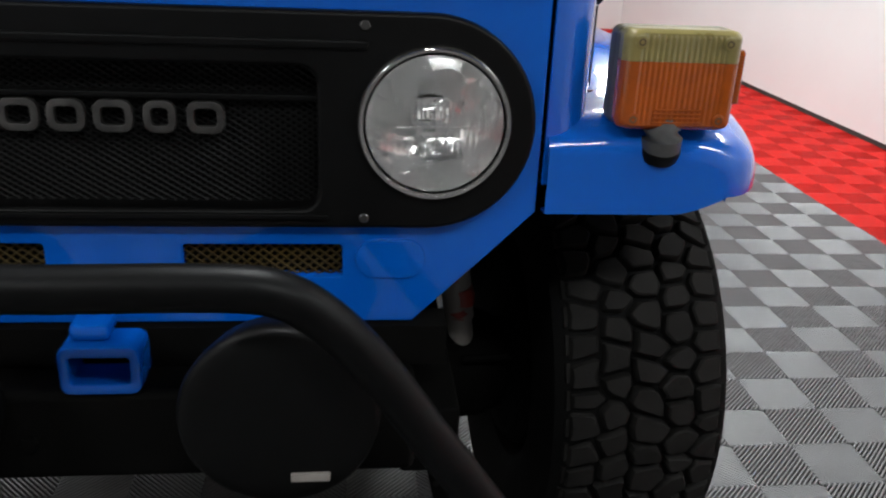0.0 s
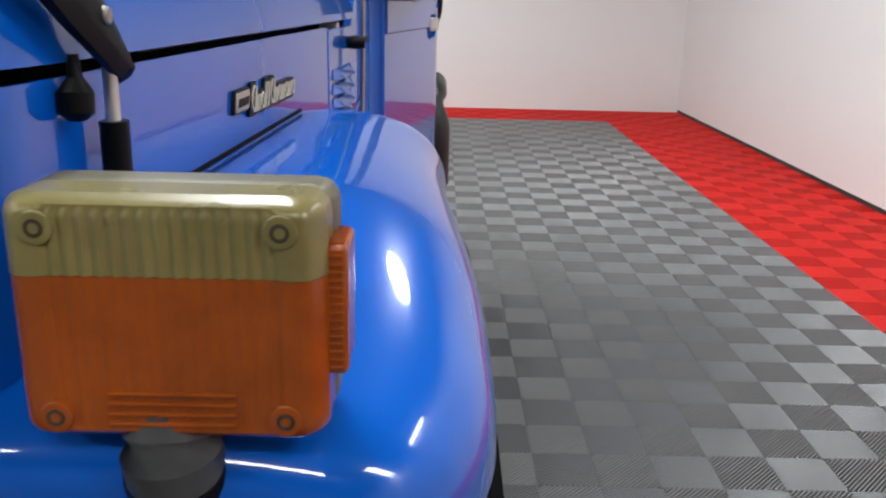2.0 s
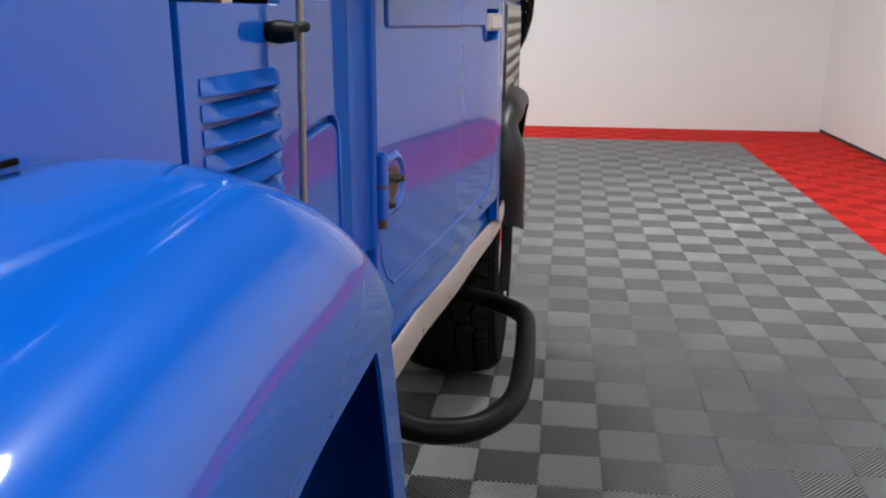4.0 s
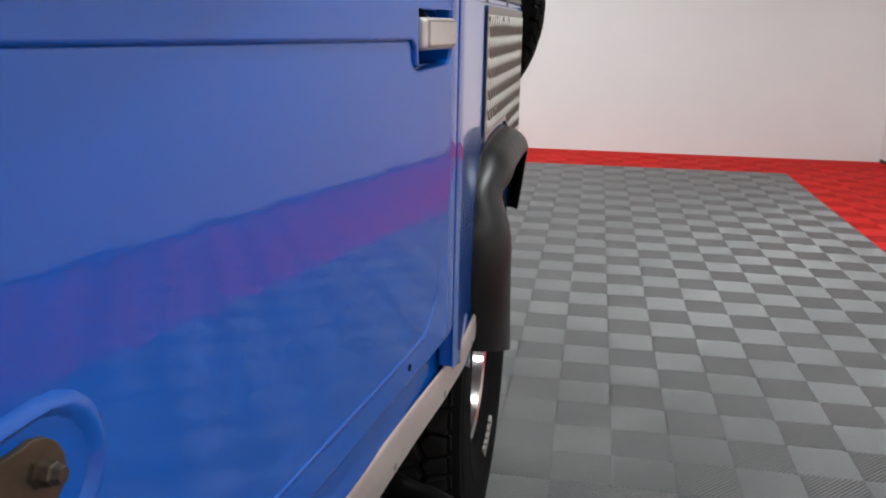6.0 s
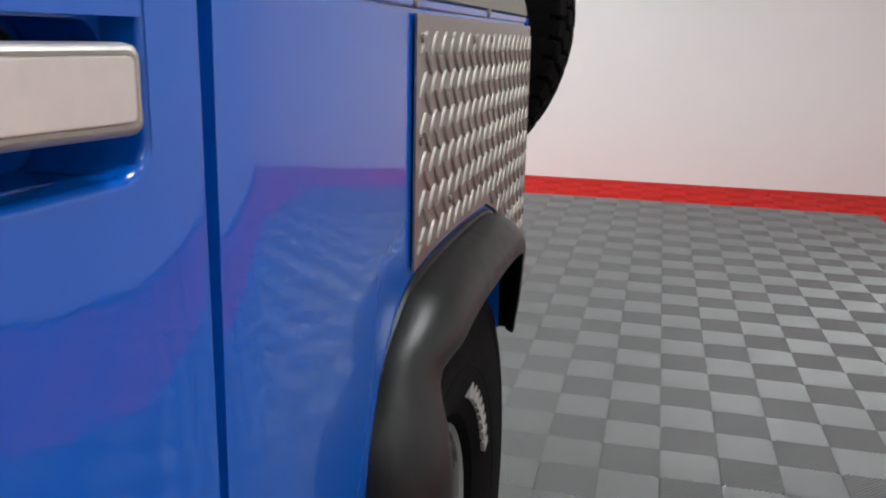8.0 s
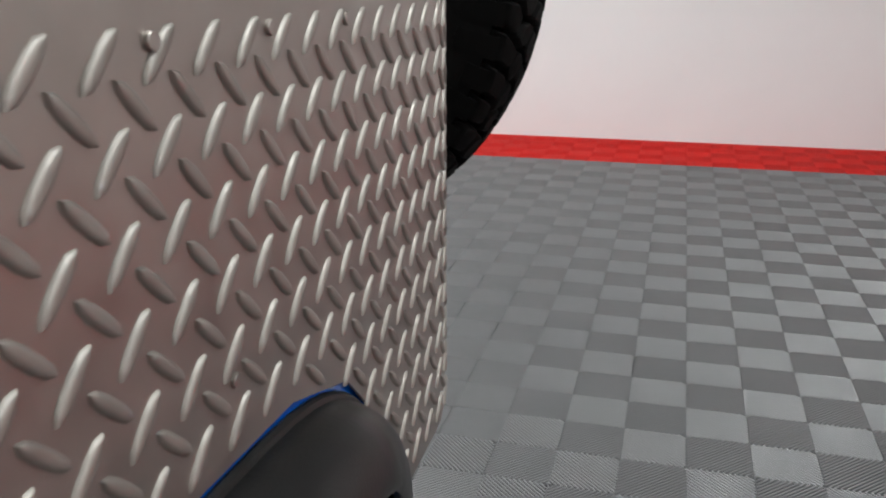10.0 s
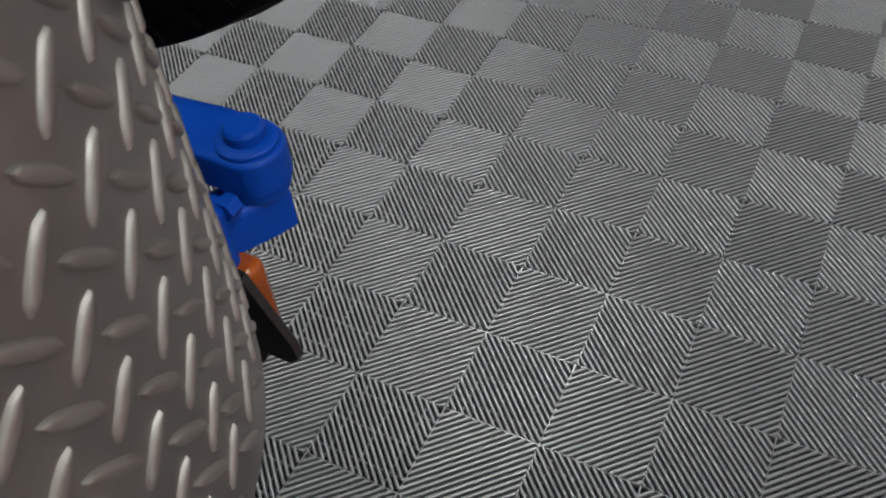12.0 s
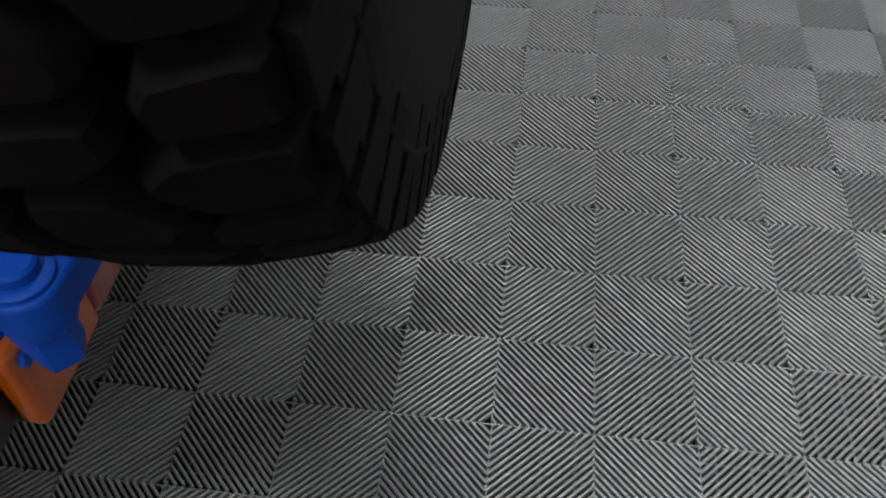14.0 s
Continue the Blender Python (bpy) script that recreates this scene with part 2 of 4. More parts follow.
# ---- the room ----
EAST, NORTH, WEST, SOUTH, HIGH = 0.905, 0.82, -5.8, -13.5, 3.4
wall_north = tagged(part("wall_north", boxed((WEST - 0.2, NORTH, -0.05), (EAST + 0.2, NORTH + 0.2, HIGH + 0.1)), WALL, None, "white painted workshop wall behind the vehicle"), category="wall", kind="structure")
wall_east = tagged(part("wall_east", boxed((EAST, SOUTH, 0.03), (EAST + 0.2, NORTH - 0.002, HIGH + 0.1)), WALL, None, "long white painted workshop wall beside the red border"), category="wall", kind="structure")
wall_west = tagged(part("wall_west", boxed((WEST - 0.2, SOUTH, -0.05), (WEST, NORTH - 0.002, HIGH + 0.1)), WALL, None, "plain white painted workshop wall"), category="wall", kind="structure")
# unseen wall, added in grey to hold down the light on the truck's front
wall_south = tagged(part("wall_south", boxed((WEST - 0.2, SOUTH - 0.2, -0.05), (EAST + 0.2, SOUTH - 0.002, HIGH + 0.1)), END_GREY, None, "unseen grey end wall of the workshop"), category="wall", kind="structure")
ceiling = tagged(part("ceiling", boxed((WEST, SOUTH, HIGH), (EAST, NORTH, HIGH + 0.1)), CEIL, None, "plain unlit grey workshop ceiling"), category="ceiling", kind="structure")
bm = bmesh.new()
random.seed(4)
y = SOUTH
while y < NORTH:
    step = random.uniform(0.25, 0.9)
    h = random.uniform(0.024, 0.034)
    boxed((EAST + 0.004, y, -0.01), (EAST + 0.05, min(y + step, NORTH), h), bm=bm)
    y += step
baseboard = tagged(part("baseboard", bm, GAP, None, "dark uneven gap along the foot of the wall", False), category="baseboard", kind="structure")


def ceiling_lamp(x, y, along, power=TUBE_POWER):
    root = tagged(new("ceiling_lamp"), "white ceiling fitting with a lit diffuser", "lamp", "ceiling lamps")
    root.location = (x, y, HIGH)
    l, w = (0.62, 0.16)
    sx_, sy_ = (w, l) if along else (l, w)
    part("lamp_body", boxed((-sx_, -sy_, -0.06), (sx_, sy_, -0.001), 0.006), LAMP_BODY, root)
    part("diffuser", boxed((-sx_ + 0.02, -sy_ + 0.02, -0.085), (sx_ - 0.02, sy_ - 0.02, -0.0605), 0.01), TUBE, root)
    data = bpy.data.lights.new("tube_light", "AREA")
    data.shape, data.size, data.size_y, data.energy, data.color = "RECTANGLE", sx_ * 2, sy_ * 2, power, (0.93, 0.985, 1.0)
    lamp = new("tube_light", data)
    lamp.location = (x, y, HIGH - 0.115)
    return root


def round_lamp(x, y, r, power):
    root = tagged(new("round_ceiling_lamp"), "round white ceiling lamp with a lit cover", "lamp", "round lamps")
    root.location = (x, y, HIGH)
    part("lamp_body", lathe([(-0.001, 0.01), (-0.001, r), (-0.05, r), (-0.055, r - 0.006), (-0.055, 0.01)], (0, 0, 0), "z", 32), LAMP_BODY, root)
    part("diffuser", lathe([(-0.0555, 0.01), (-0.0555, r - 0.02), (-0.07, r - 0.03), (-0.078, r * 0.6), (-0.08, 0.002)], (0, 0, 0), "z", 32), TUBE, root)
    data = bpy.data.lights.new("disc_light", "AREA")
    data.shape, data.size, data.energy, data.color = "DISK", r * 2, power, (0.93, 0.985, 1.0)
    lamp = new("disc_light", data)
    lamp.location = (x, y, HIGH - 0.115)
    return root


for lx, ly in ((-2.15, -7.0), (-2.9, -4.4), (-2.4, -1.8)):
    ceiling_lamp(lx, ly, True)
# added lamp with no known source, lights the floor ribs from the east
ceiling_lamp(0.9, -6.4, True, TUBE_POWER * 0.55)
for ly in (-7.6, -5.0, -1.8):
    ceiling_lamp(-4.6, ly, True, TUBE_POWER * 0.6)
for lx, ly in ((-1.5, -10.3), (-4.3, -10.3), (0.5, -9.0)):
    ceiling_lamp(lx, ly, False, TUBE_POWER * 0.7)
round_lamp(-0.6, -4.7, 0.24, TUBE_POWER)


# ---- the truck ----
CX = -2.402


def sx(y):
    """The outer skin of the body on the camera's side."""
    if y > -5.28:
        return -1.660
    if y > -5.648:
        return -1.660 + 0.0543 * (-5.28 - y)
    if y > -6.455:
        return -1.640 - 0.1385 * (-5.648 - y)
    return -1.765 - 0.055 * (-6.45 - y)


def skin(u, v, w=0.0):
    return Vector((sx(u) + w, u, v))


def sill_skin(u, v, w=0.0):
    """The sill, tucked in under the door."""
    x = -1.665 - 0.1176 * (-5.6 - u) if u > -6.45 else sx(u)
    return Vector((min(x, -1.665) + w, u, v))


def front(at):
    return lambda u, v, w: Vector((u, at - w, v))


truck = tagged(new("off_road_truck"), "glossy blue vintage off-road truck with black grille and diamond plate", "truck")
BASE = Vector((CX, -6.2, 0.0))
truck.location = BASE


def tpart(name, bm, mat, label="", parent=None, smooth=True, even=True):
    """One part of the truck, built in world places."""
    ob = part(name, bm, mat, parent or truck, label, smooth)
    if parent is None:
        ob.matrix_parent_inverse = Matrix.Translation(-BASE)
    if smooth and even:
        w = ob.modifiers.new("even_normals", "WEIGHTED_NORMAL")
        w.keep_sharp = True
    return ob


def twin(ob, parent=None):
    """The same part mirrored to the other side of the truck."""
    me = ob.data.copy()
    me.transform(Matrix.Translation((2 * CX, 0, 0)) @ Matrix.Diagonal((-1, 1, 1, 1)))
    me.flip_normals()
    other = new(ob.name.split(".")[0], me)
    other.parent = parent or truck
    if parent is None:
        other.matrix_parent_inverse = Matrix.Translation(-BASE)
    if "label" in ob:
        other["label"] = ob["label"]
    if ob.modifiers:
        w = other.modifiers.new("even_normals", "WEIGHTED_NORMAL")
        w.keep_sharp = True
    for child in list(ob.children):
        twin(child, other)
    return other


def plate(outline, holes, place, depth, bevel=0.0, segs=2, cuts=()):
    """A sheet with holes: outline and holes as (u, v) loops."""
    bm = bmesh.new()
    edges = []
    for loop in [outline] + list(holes):
        vs = [bm.verts.new((u, v, 0)) for u, v in loop]
        edges += [bm.edges.new((vs[i], vs[(i + 1) % len(vs)])) for i in range(len(vs))]
    bmesh.ops.triangle_fill(bm, use_beauty=True, use_dissolve=False, edges=edges)
    for u in cuts:
        bmesh.ops.bisect_plane(bm, geom=bm.verts[:] + bm.edges[:] + bm.faces[:], plane_co=(u, 0, 0), plane_no=(1, 0, 0))
    bmesh.ops.recalc_face_normals(bm, faces=bm.faces)
    ex = bmesh.ops.extrude_face_region(bm, geom=bm.faces[:])
    for e in ex["geom"]:
        if isinstance(e, bmesh.types.BMVert):
            e.co.z -= depth
    bmesh.ops.recalc_face_normals(bm, faces=bm.faces)
    if bevel:
        rim = [e for e in bm.edges if len(e.link_faces) == 2 and all(abs(v.co.z) < 1e-6 for v in e.verts)
               and abs(e.link_faces[0].normal.dot(e.link_faces[1].normal)) < 0.3]
        bmesh.ops.bevel(bm, geom=rim, offset=bevel, segments=segs, affect="EDGES", profile=0.5)
    for v in bm.verts:
        v.co = place(v.co.x, v.co.y, v.co.z)
    return bm


def shell(rows, thick=0.0):
    """A skin through rows of points, thickened inwards."""
    bm = bmesh.new()
    grid = [[bm.verts.new(p) for p in row] for row in rows]
    for a, b in zip(grid, grid[1:]):
        for k in range(len(a) - 1):
            bm.faces.new((a[k], a[k + 1], b[k + 1], b[k]))
    bmesh.ops.remove_doubles(bm, verts=bm.verts[:], dist=1e-6)
    if thick:
        bmesh.ops.recalc_face_normals(bm, faces=bm.faces)
        bm.normal_update()
        rim = [tuple(e.verts) for e in bm.edges if len(e.link_faces) == 1]
        faces = bm.faces[:]
        back = {v: v.co - v.normal * thick for v in bm.verts}
        back = {v: bm.verts.new(p) for v, p in back.items()}
        for f in faces:
            bm.faces.new([back[v] for v in reversed(f.verts)])
        for p, q in rim:
            bm.faces.new((p, q, back[q], back[p]))
    return bm


def mirrored(points):
    return points + [(2 * CX - u, v) for u, v in reversed(points)]


def disc(center, axis, r, h, bevel=0.001, sides=16, bm=None):
    """A small round head standing h out of its place along -axis or +axis (sign of h)."""
    s = 1 if h > 0 else -1
    return lathe([(-0.004 * s, r), (h - bevel * s, r), (h, r - bevel), (h, 0.0005)], center, axis, sides, bm)


# front panel with its black bezel, grille and slots
outline = mirrored([(-1.899, 1.085), (-1.899, 0.825), (-1.964, 0.759), (-2.046, 0.678)])
slot = lambda a, b: rounded(a, 0.740, b, 0.781, 0.004, 3)
panel = tpart("front_panel", plate(outline, [slot(-2.322, -2.134), slot(2 * CX + 2.134, 2 * CX + 2.322),
              rounded(-2.643, 0.826, -2.161, 1.004, 0.008, 3), arc(-2.028, 0.936, 0.0805, 0, 360, 39)[:-1], arc(2 * CX + 2.028, 0.936, 0.0805, 0, 360, 39)[:-1]], front(-7.83), 0.02, 0.004), BLUE, "blue front panel with two lower slots")
for s in (1, -1):
    x = CX + s * (-2.075 - CX)
    tpart("pressing", prism(rounded(x - 0.043, 0.738, x + 0.043, 0.790, 0.025, 6), front(-7.8335), 0.006, 0.003), BLUE, parent=panel)


def bars(x0, x1, z0, z1, y, pitch, r, slope=1.0):
    """A woven mesh of crossing bars cut to a rectangle."""
    bm = bmesh.new()
    h = z1 - z0
    run = h / slope
    for sign in (1, -1):
        a = x0 - run
        while a < x1 + run:
            p, q = (a, z0), (a + run, z1)
            if sign < 0:
                p, q = (a + run, z0), (a, z1)
            ends = []
            for (ux, uz), (wx, wz) in ((p, q), (q, p)):
                t = 0.0
                if ux < x0:
                    t = (x0 - ux) / (wx - ux) if wx != ux else 2
                elif ux > x1:
                    t = (x1 - ux) / (wx - ux) if wx != ux else 2
                ends.append((ux + (wx - ux) * t, uz + (wz - uz) * t, t))
            if ends[0][2] + ends[1][2] < 0.98 and x0 - 1e-6 <= ends[0][0] <= x1 + 1e-6:
                tube([(ends[0][0], y + 0.0008 * sign, ends[0][1]), (ends[1][0], y + 0.0008 * sign, ends[1][1])], r, 4, bm)
            a += pitch
    return bm


for s in (1, -1):
    a, b = sorted((CX + s * (-2.322 - CX), CX + s * (-2.134 - CX)))
    tpart("slot_mesh", bars(a, b, 0.738, 0.783, -7.818, 0.0135, 0.0016, 0.8), MESH_YELLOW, "old yellowed wire mesh", panel)
    # black backing gives the slot its shade
    tpart("slot_back", boxed((a - 0.01, -7.80, 0.73), (b + 0.01, -7.795, 0.79)), UNDER_AND_SHADE, parent=panel)
rx0, rx1 = 2 * CX + 1.910, -1.910
bezel = tpart("bezel", plate(arc(rx1 - 0.125, 0.9335, 0.1245, -90, 90, 24) + arc(rx0 + 0.125, 0.9335, 0.1245, 90, 270, 24),
              [rounded(-2.643, 0.832, -2.161, 0.998, 0.02, 5), [(x, z) for x, z in arc(-2.028, 0.936, 0.084, 0, 360, 39)[:-1]],
               [(x, z) for x, z in arc(2 * CX + 2.028, 0.936, 0.084, 0, 360, 39)[:-1]]], front(-7.848), 0.016, 0.006, 3), BLACK, "black painted oblong lamp and grille surround")
tpart("rim", prism(rounded(-2.655, 0.8215, -2.149, 0.8285, 0.003), front(-7.853), 0.006, 0.002), BLACK, parent=bezel)
tpart("rim", prism(rounded(-2.70, 1.018, -2.104, 1.028, 0.004), front(-7.853), 0.006, 0.003), BLACK, parent=bezel)
# black sheet behind the mesh stands for the shaded depth
grille = tpart("grille", boxed((-2.65, -7.806, 0.828), (-2.154, -7.80, 1.002)), UNDER_AND_SHADE, "dark recessed grille with diagonal mesh", bezel)
tpart("bezel_wall", plate(rounded(-2.65, 0.825, -2.154, 1.005, 0.02, 4), [rounded(-2.643, 0.832, -2.161, 0.998, 0.02, 4)], front(-7.836), 0.032), BLACK, parent=bezel)
tpart("grille_mesh", bars(-2.65, -2.154, 0.829, 1.001, -7.812, 0.0125, 0.0019, 0.62), MESH_DARK, parent=grille)
tpart("grille_bar", boxed((-2.648, -7.826, 0.955), (-2.156, -7.812, 0.962), 0.002), BLACK, parent=grille)
for k, w in enumerate((0.034, 0.043, 0.041, 0.043, 0.036, 0.042)):
    x = -2.5385 + k * 0.0505
    bm = plate(rounded(x - w / 2, 0.916, x + w / 2, 0.953, 0.012, 4), [rounded(x - w / 2 + 0.0085, 0.9245, x + w / 2 - 0.0085, 0.9445, 0.005, 3)], front(-7.829), 0.008, 0.0015)
    tpart("chrome_badge_piece", bm, DULL_CHROME, "worn chrome badge piece", grille)
for x in (-2.108, 2 * CX + 2.108):
    for z in (1.044, 0.823):
        tpart("screw", disc((x, -7.848, z), "y", 0.0055, -0.003), DULL_CHROME, parent=bezel)


def headlight(x):
    c = (x, -7.842, 0.936)
    bowl = [(0.049, 0.012)] + [(0.049 - 0.055 * (k / 7) ** 2, 0.012 + 0.066 * k / 7) for k in range(1, 8)]
    ring = tpart("headlight", lathe([(0.0, 0.0885), (-0.006, 0.0895), (-0.012, 0.0885), (-0.0155, 0.0855), (-0.0155, 0.083), (-0.011, 0.0805), (0.004, 0.0795), (0.012, 0.084)], c, "y", 64, close=True), CHROME, "round headlight with chrome ring")
    bm = lathe(bowl, c, "y", 48)
    bmesh.ops.delete(bm, geom=[f for f in bm.faces if len(f.verts) > 8 and f.calc_center_median().y < -7.82], context="FACES_ONLY")
    tpart("reflector", bm, REFLECTOR, "bright silvered bowl", ring)
    tpart("beam_bar", boxed((x - 0.045, -7.846, 0.931), (x + 0.045, -7.842, 0.9335), 0.0008), REFLECTOR, parent=ring)
    tpart("bulb_shield", lathe([(0.044, 0.024), (0.034, 0.024)] + [(0.034 - 0.016 * math.sin(radians(a)), max(0.0008, 0.024 * math.cos(radians(a)))) for a in range(10, 91, 10)], c, "y", 32), REFLECTOR, parent=ring)
    bm = bmesh.new()
    n = 36
    lathe([(-0.012 - 0.022 * (1 - (k / n) ** 2), max(0.0008, 0.081 * k / n)) for k in range(n + 1)]
          + [(-0.008 - 0.022 * (1 - (k / n) ** 2), max(0.0008, 0.081 * k / n)) for k in range(n, -1, -1)], c, "y", 128, bm)
    rng = random.Random(5)
    tilts = {(i, j): (rng.uniform(-1, 1), rng.uniform(-1, 1)) for i in range(-6, 7) for j in range(-6, 7)}
    for v in bm.verts:
        dx, dz = v.co.x - x, v.co.z - 0.936
        if v.co.y > -7.842 - 0.010 - 0.022 * (1 - (dx * dx + dz * dz) / 0.081 ** 2):
            i, j = round(dx / 0.019), round(dz / 0.021)
            a, b = tilts[(i, j)]
            v.co.y += 0.065 * a * (dx - i * 0.019) + 0.085 * b * (dz - j * 0.021) + 0.0004 * math.sin(dx * 900)
    lens = tpart("lens", bm, LENS_GLASS, "domed clear glass with moulded flutes", ring)
    lens.visible_shadow = False


headlight(-2.028)
headlight(2 * CX + 2.028)

# side column and bonnet sides
turn = [(-1.894, -7.828)] + [(-1.894 + 0.058 * math.sin(radians(a)), -7.77 - 0.058 * math.cos(radians(a))) for a in range(15, 91, 15)]
plan = turn + [(sx(y), y) for y in (-7.70, -7.55, -7.40, -7.25, -7.10, -6.955)]
zs = lambda y, n: [(0.86 if y < -7.1 else 0.58) + (1.0855 - (0.86 if y < -7.1 else 0.58)) * k / n for k in range(n + 1)]
wing = tpart("side_panel", shell([[Vector((x, y, z)) for z in zs(y, 6)] for x, y in plan], 0.004), BLUE, "blue engine bay side")
twin(wing)
cowl_holes = [[(y, z) for y, z in rounded(-6.915, 0.8835 + 0.021 * k, -6.755, 0.892 + 0.021 * k, 0.003, 2)] for k in range(7)]
emboss = [(-6.695, 0.86), (-6.70, 0.885), (-6.693, 0.93), (-6.672, 0.945), (-6.60, 0.952), (-6.575, 0.945), (-6.565, 0.92), (-6.565, 0.80), (-6.572, 0.78), (-6.585, 0.768), (-6.60, 0.766), (-6.685, 0.822)]
emboss = [(p.x, p.y) for p in smooth_line([(y, z, 0) for y, z in emboss + emboss[:1]], 3)[:-1]]
middle = Vector((-6.63, 0.86))


def grown(loop, by):
    """The loop pushed away from its middle."""
    out = []
    for y, z in loop:
        d = Vector((y, z)) - middle
        out.append(tuple(middle + d * (1 + by / d.length)))
    return out


cowl_holes.append(grown(emboss, 0.0035))
cowl = tpart("cowl_panel", plate([(-6.942, 0.585), (-6.462, 0.585), (-6.462, 1.13), (-6.7, 1.13), (-6.74, 1.082), (-6.942, 1.082)], cowl_holes, skin, 0.012, 0.003), BLUE, "blue cowl side with air louvres")
for k in range(7):
    z = 0.895 + 0.021 * k
    rows = []
    for i in range(13):
        u = i / 12
        e = min(1.0, 6 * min(u, 1 - u)) ** 0.6 + 0.02
        y = -6.917 + 0.164 * u
        rows.append([skin(y, z + 0.0005, 0.0), skin(y, z - 0.004, 0.004 * e), skin(y, z - 0.010, 0.009 * e), skin(y, z - 0.0125, 0.0115 * e), skin(y, z - 0.0135, 0.0105 * e)])
    tpart("louvre", shell(rows, 0.0012), BLUE, parent=cowl)
    # black strip put in for the shade below each scoop
    tpart("louvre_slot", prism(rounded(-6.915, z - 0.019, -6.756, z - 0.0085, 0.002, 2), skin, 0.004), UNDER_AND_SHADE, parent=cowl)
tpart("groove", prism(list(reversed(grown(emboss, 0.008))), lambda u, v, w: skin(u, v, w - 0.0095), 0.004), BLUE, parent=cowl)
tpart("pressed_panel", prism(list(reversed(grown(emboss, -0.0035))), skin, 0.012, 0.0055, 4), BLUE, parent=cowl)
twin(cowl)
chan = [(-1.79, -6.530)] + arc(-1.742, -6.530, 0.028, 180, 92, 10) + [(-1.740, -6.500), (-1.757, -6.494), (-1.759, -6.470), (-1.746, -6.462), (-1.744, -6.449), (-1.79, -6.447)]
gutter = tpart("door_post_channel", prism(chan, lambda u, v, w: Vector((u, v, 1.30 + w)), 0.535), BLUE, "deep blue vertical channel before the door")
twin(gutter)
# stay rod with knob and foot bracket
rod = tpart("stay_rod", tube([skin(-6.742, 0.79, 0.016), skin(-6.738, 1.05, 0.020), skin(-6.735, 1.24, 0.02)], 0.0038), STEEL, "thin grey metal stay rod")
tpart("rod_clamp", tube([skin(-6.772, 1.056, -0.004), skin(-6.772, 1.056, 0.012), skin(-6.771, 1.056, 0.028)], 0.011, 14, radii=[0.009, 0.0115, 0.009]), BLACK, "black rubber knob", rod)
tpart("clamp_peg", tube([skin(-6.775, 1.058, 0.020), skin(-6.742, 1.060, 0.024), skin(-6.735, 1.060, 0.025)], 0.005), BLACK, parent=rod)
bx = sx(-6.74)
tpart("foot_bracket", join(boxed((bx - 0.004, -6.758, 0.735), (bx + 0.020, -6.722, 0.796), 0.004), boxed((bx - 0.006, -6.764, 0.728), (bx + 0.006, -6.715, 0.80), 0.003)), BLUE, parent=rod)
tpart("foot_pad", boxed((bx - 0.005, -6.783, 0.735), (bx + 0.012, -6.7642, 0.79), 0.004), BLACK, parent=rod)
tpart("foot_cap", boxed((bx + 0.006, -6.750, 0.792), (bx + 0.024, -6.730, 0.803), 0.003), SILVER, parent=rod)

# bonnet: a rounded lid with a nose
hood_rows = []
for y, rise in [(-7.846, 0.0), (-7.844, 0.18), (-7.838, 0.36), (-7.826, 0.54), (-7.808, 0.70), (-7.78, 0.84), (-7.745, 0.94), (-7.70, 0.985), (-7.6, 1.0), (-7.4, 1.0), (-7.1, 1.0), (-6.742, 1.0)]:
    f = 1.0 if y > -7.74 else math.sqrt(max(0, 1 - ((-7.74 - y) / 0.106) ** 2))
    hw = (sx(max(y, -7.74)) + 0.004 - CX) - 0.085 * (1 - f)
    low, top = 1.0935, 1.094 + 0.115 * rise
    r = 0.085
    half = [(hw, low)]
    for a in range(0, 91, 15):
        half.append((hw - r * (1 - math.cos(radians(a))), low + (top - 0.022 * rise - low) * math.sin(radians(a)) ** 1.0))
    half.append((hw * 0.5, top - 0.006 * rise))
    half.append((0.0, top))
    row = half + [(-u, v) for u, v in reversed(half[:-1])]
    hood_rows.append([Vector((CX + u, y, v)) for u, v in row])
hood = tpart("bonnet", shell(hood_rows, 0.004), BLUE, "rounded glossy blue bonnet")
# solid black blocks in place of the shaded engine bay
tpart("engine_bay", join(boxed((CX - 0.37, -7.79, 0.66), (CX + 0.37, -6.62, 1.075)), boxed((CX - 0.53, -7.70, 1.04), (CX + 0.53, -6.70, 1.10))), UNDER_AND_SHADE, "black blocks standing for shade under the bonnet")
tpart("engine_sump", boxed((CX - 0.22, -7.6, 0.42), (CX + 0.22, -6.5, 0.72), 0.04), UNDER_AND_SHADE)
seal = [(sx(y) - 0.010, y, 1.0925) for y in (-7.60, -7.40, -7.20, -7.08)]
tpart("bonnet_seal", tube(seal, 0.0026, 8), STEP_GREY, "grey rubber seal strip in the bonnet gap", hood)
tpart("bonnet_clip", boxed((sx(-6.85) - 0.030, -6.862, 1.078), (sx(-6.85) - 0.002, -6.838, 1.090), 0.002), SILVER, "small silver clip", hood)
# bonnet latch: hook, rod and rubber post
rows = []
for (x, z), y, hw in zip(((-1.930, 1.194), (-1.880, 1.200), (-1.845, 1.184), (-1.824, 1.150), (-1.814, 1.115), (-1.811, 1.083)), (-7.775, -7.775, -7.77, -7.758, -7.733, -7.698), (0.036, 0.036, 0.036, 0.034, 0.026, 0.008)):
    rows.append([Vector((x, y - hw, z)), Vector((x + 0.004, y - hw * 0.6, z + 0.005)), Vector((x + 0.006, y, z + 0.006)), Vector((x + 0.004, y + hw * 0.6, z + 0.005)), Vector((x, y + hw, z))])
latch = tpart("bonnet_latch", shell(rows, 0.009), BLACK, "black curved rubber latch hook on the bonnet edge")
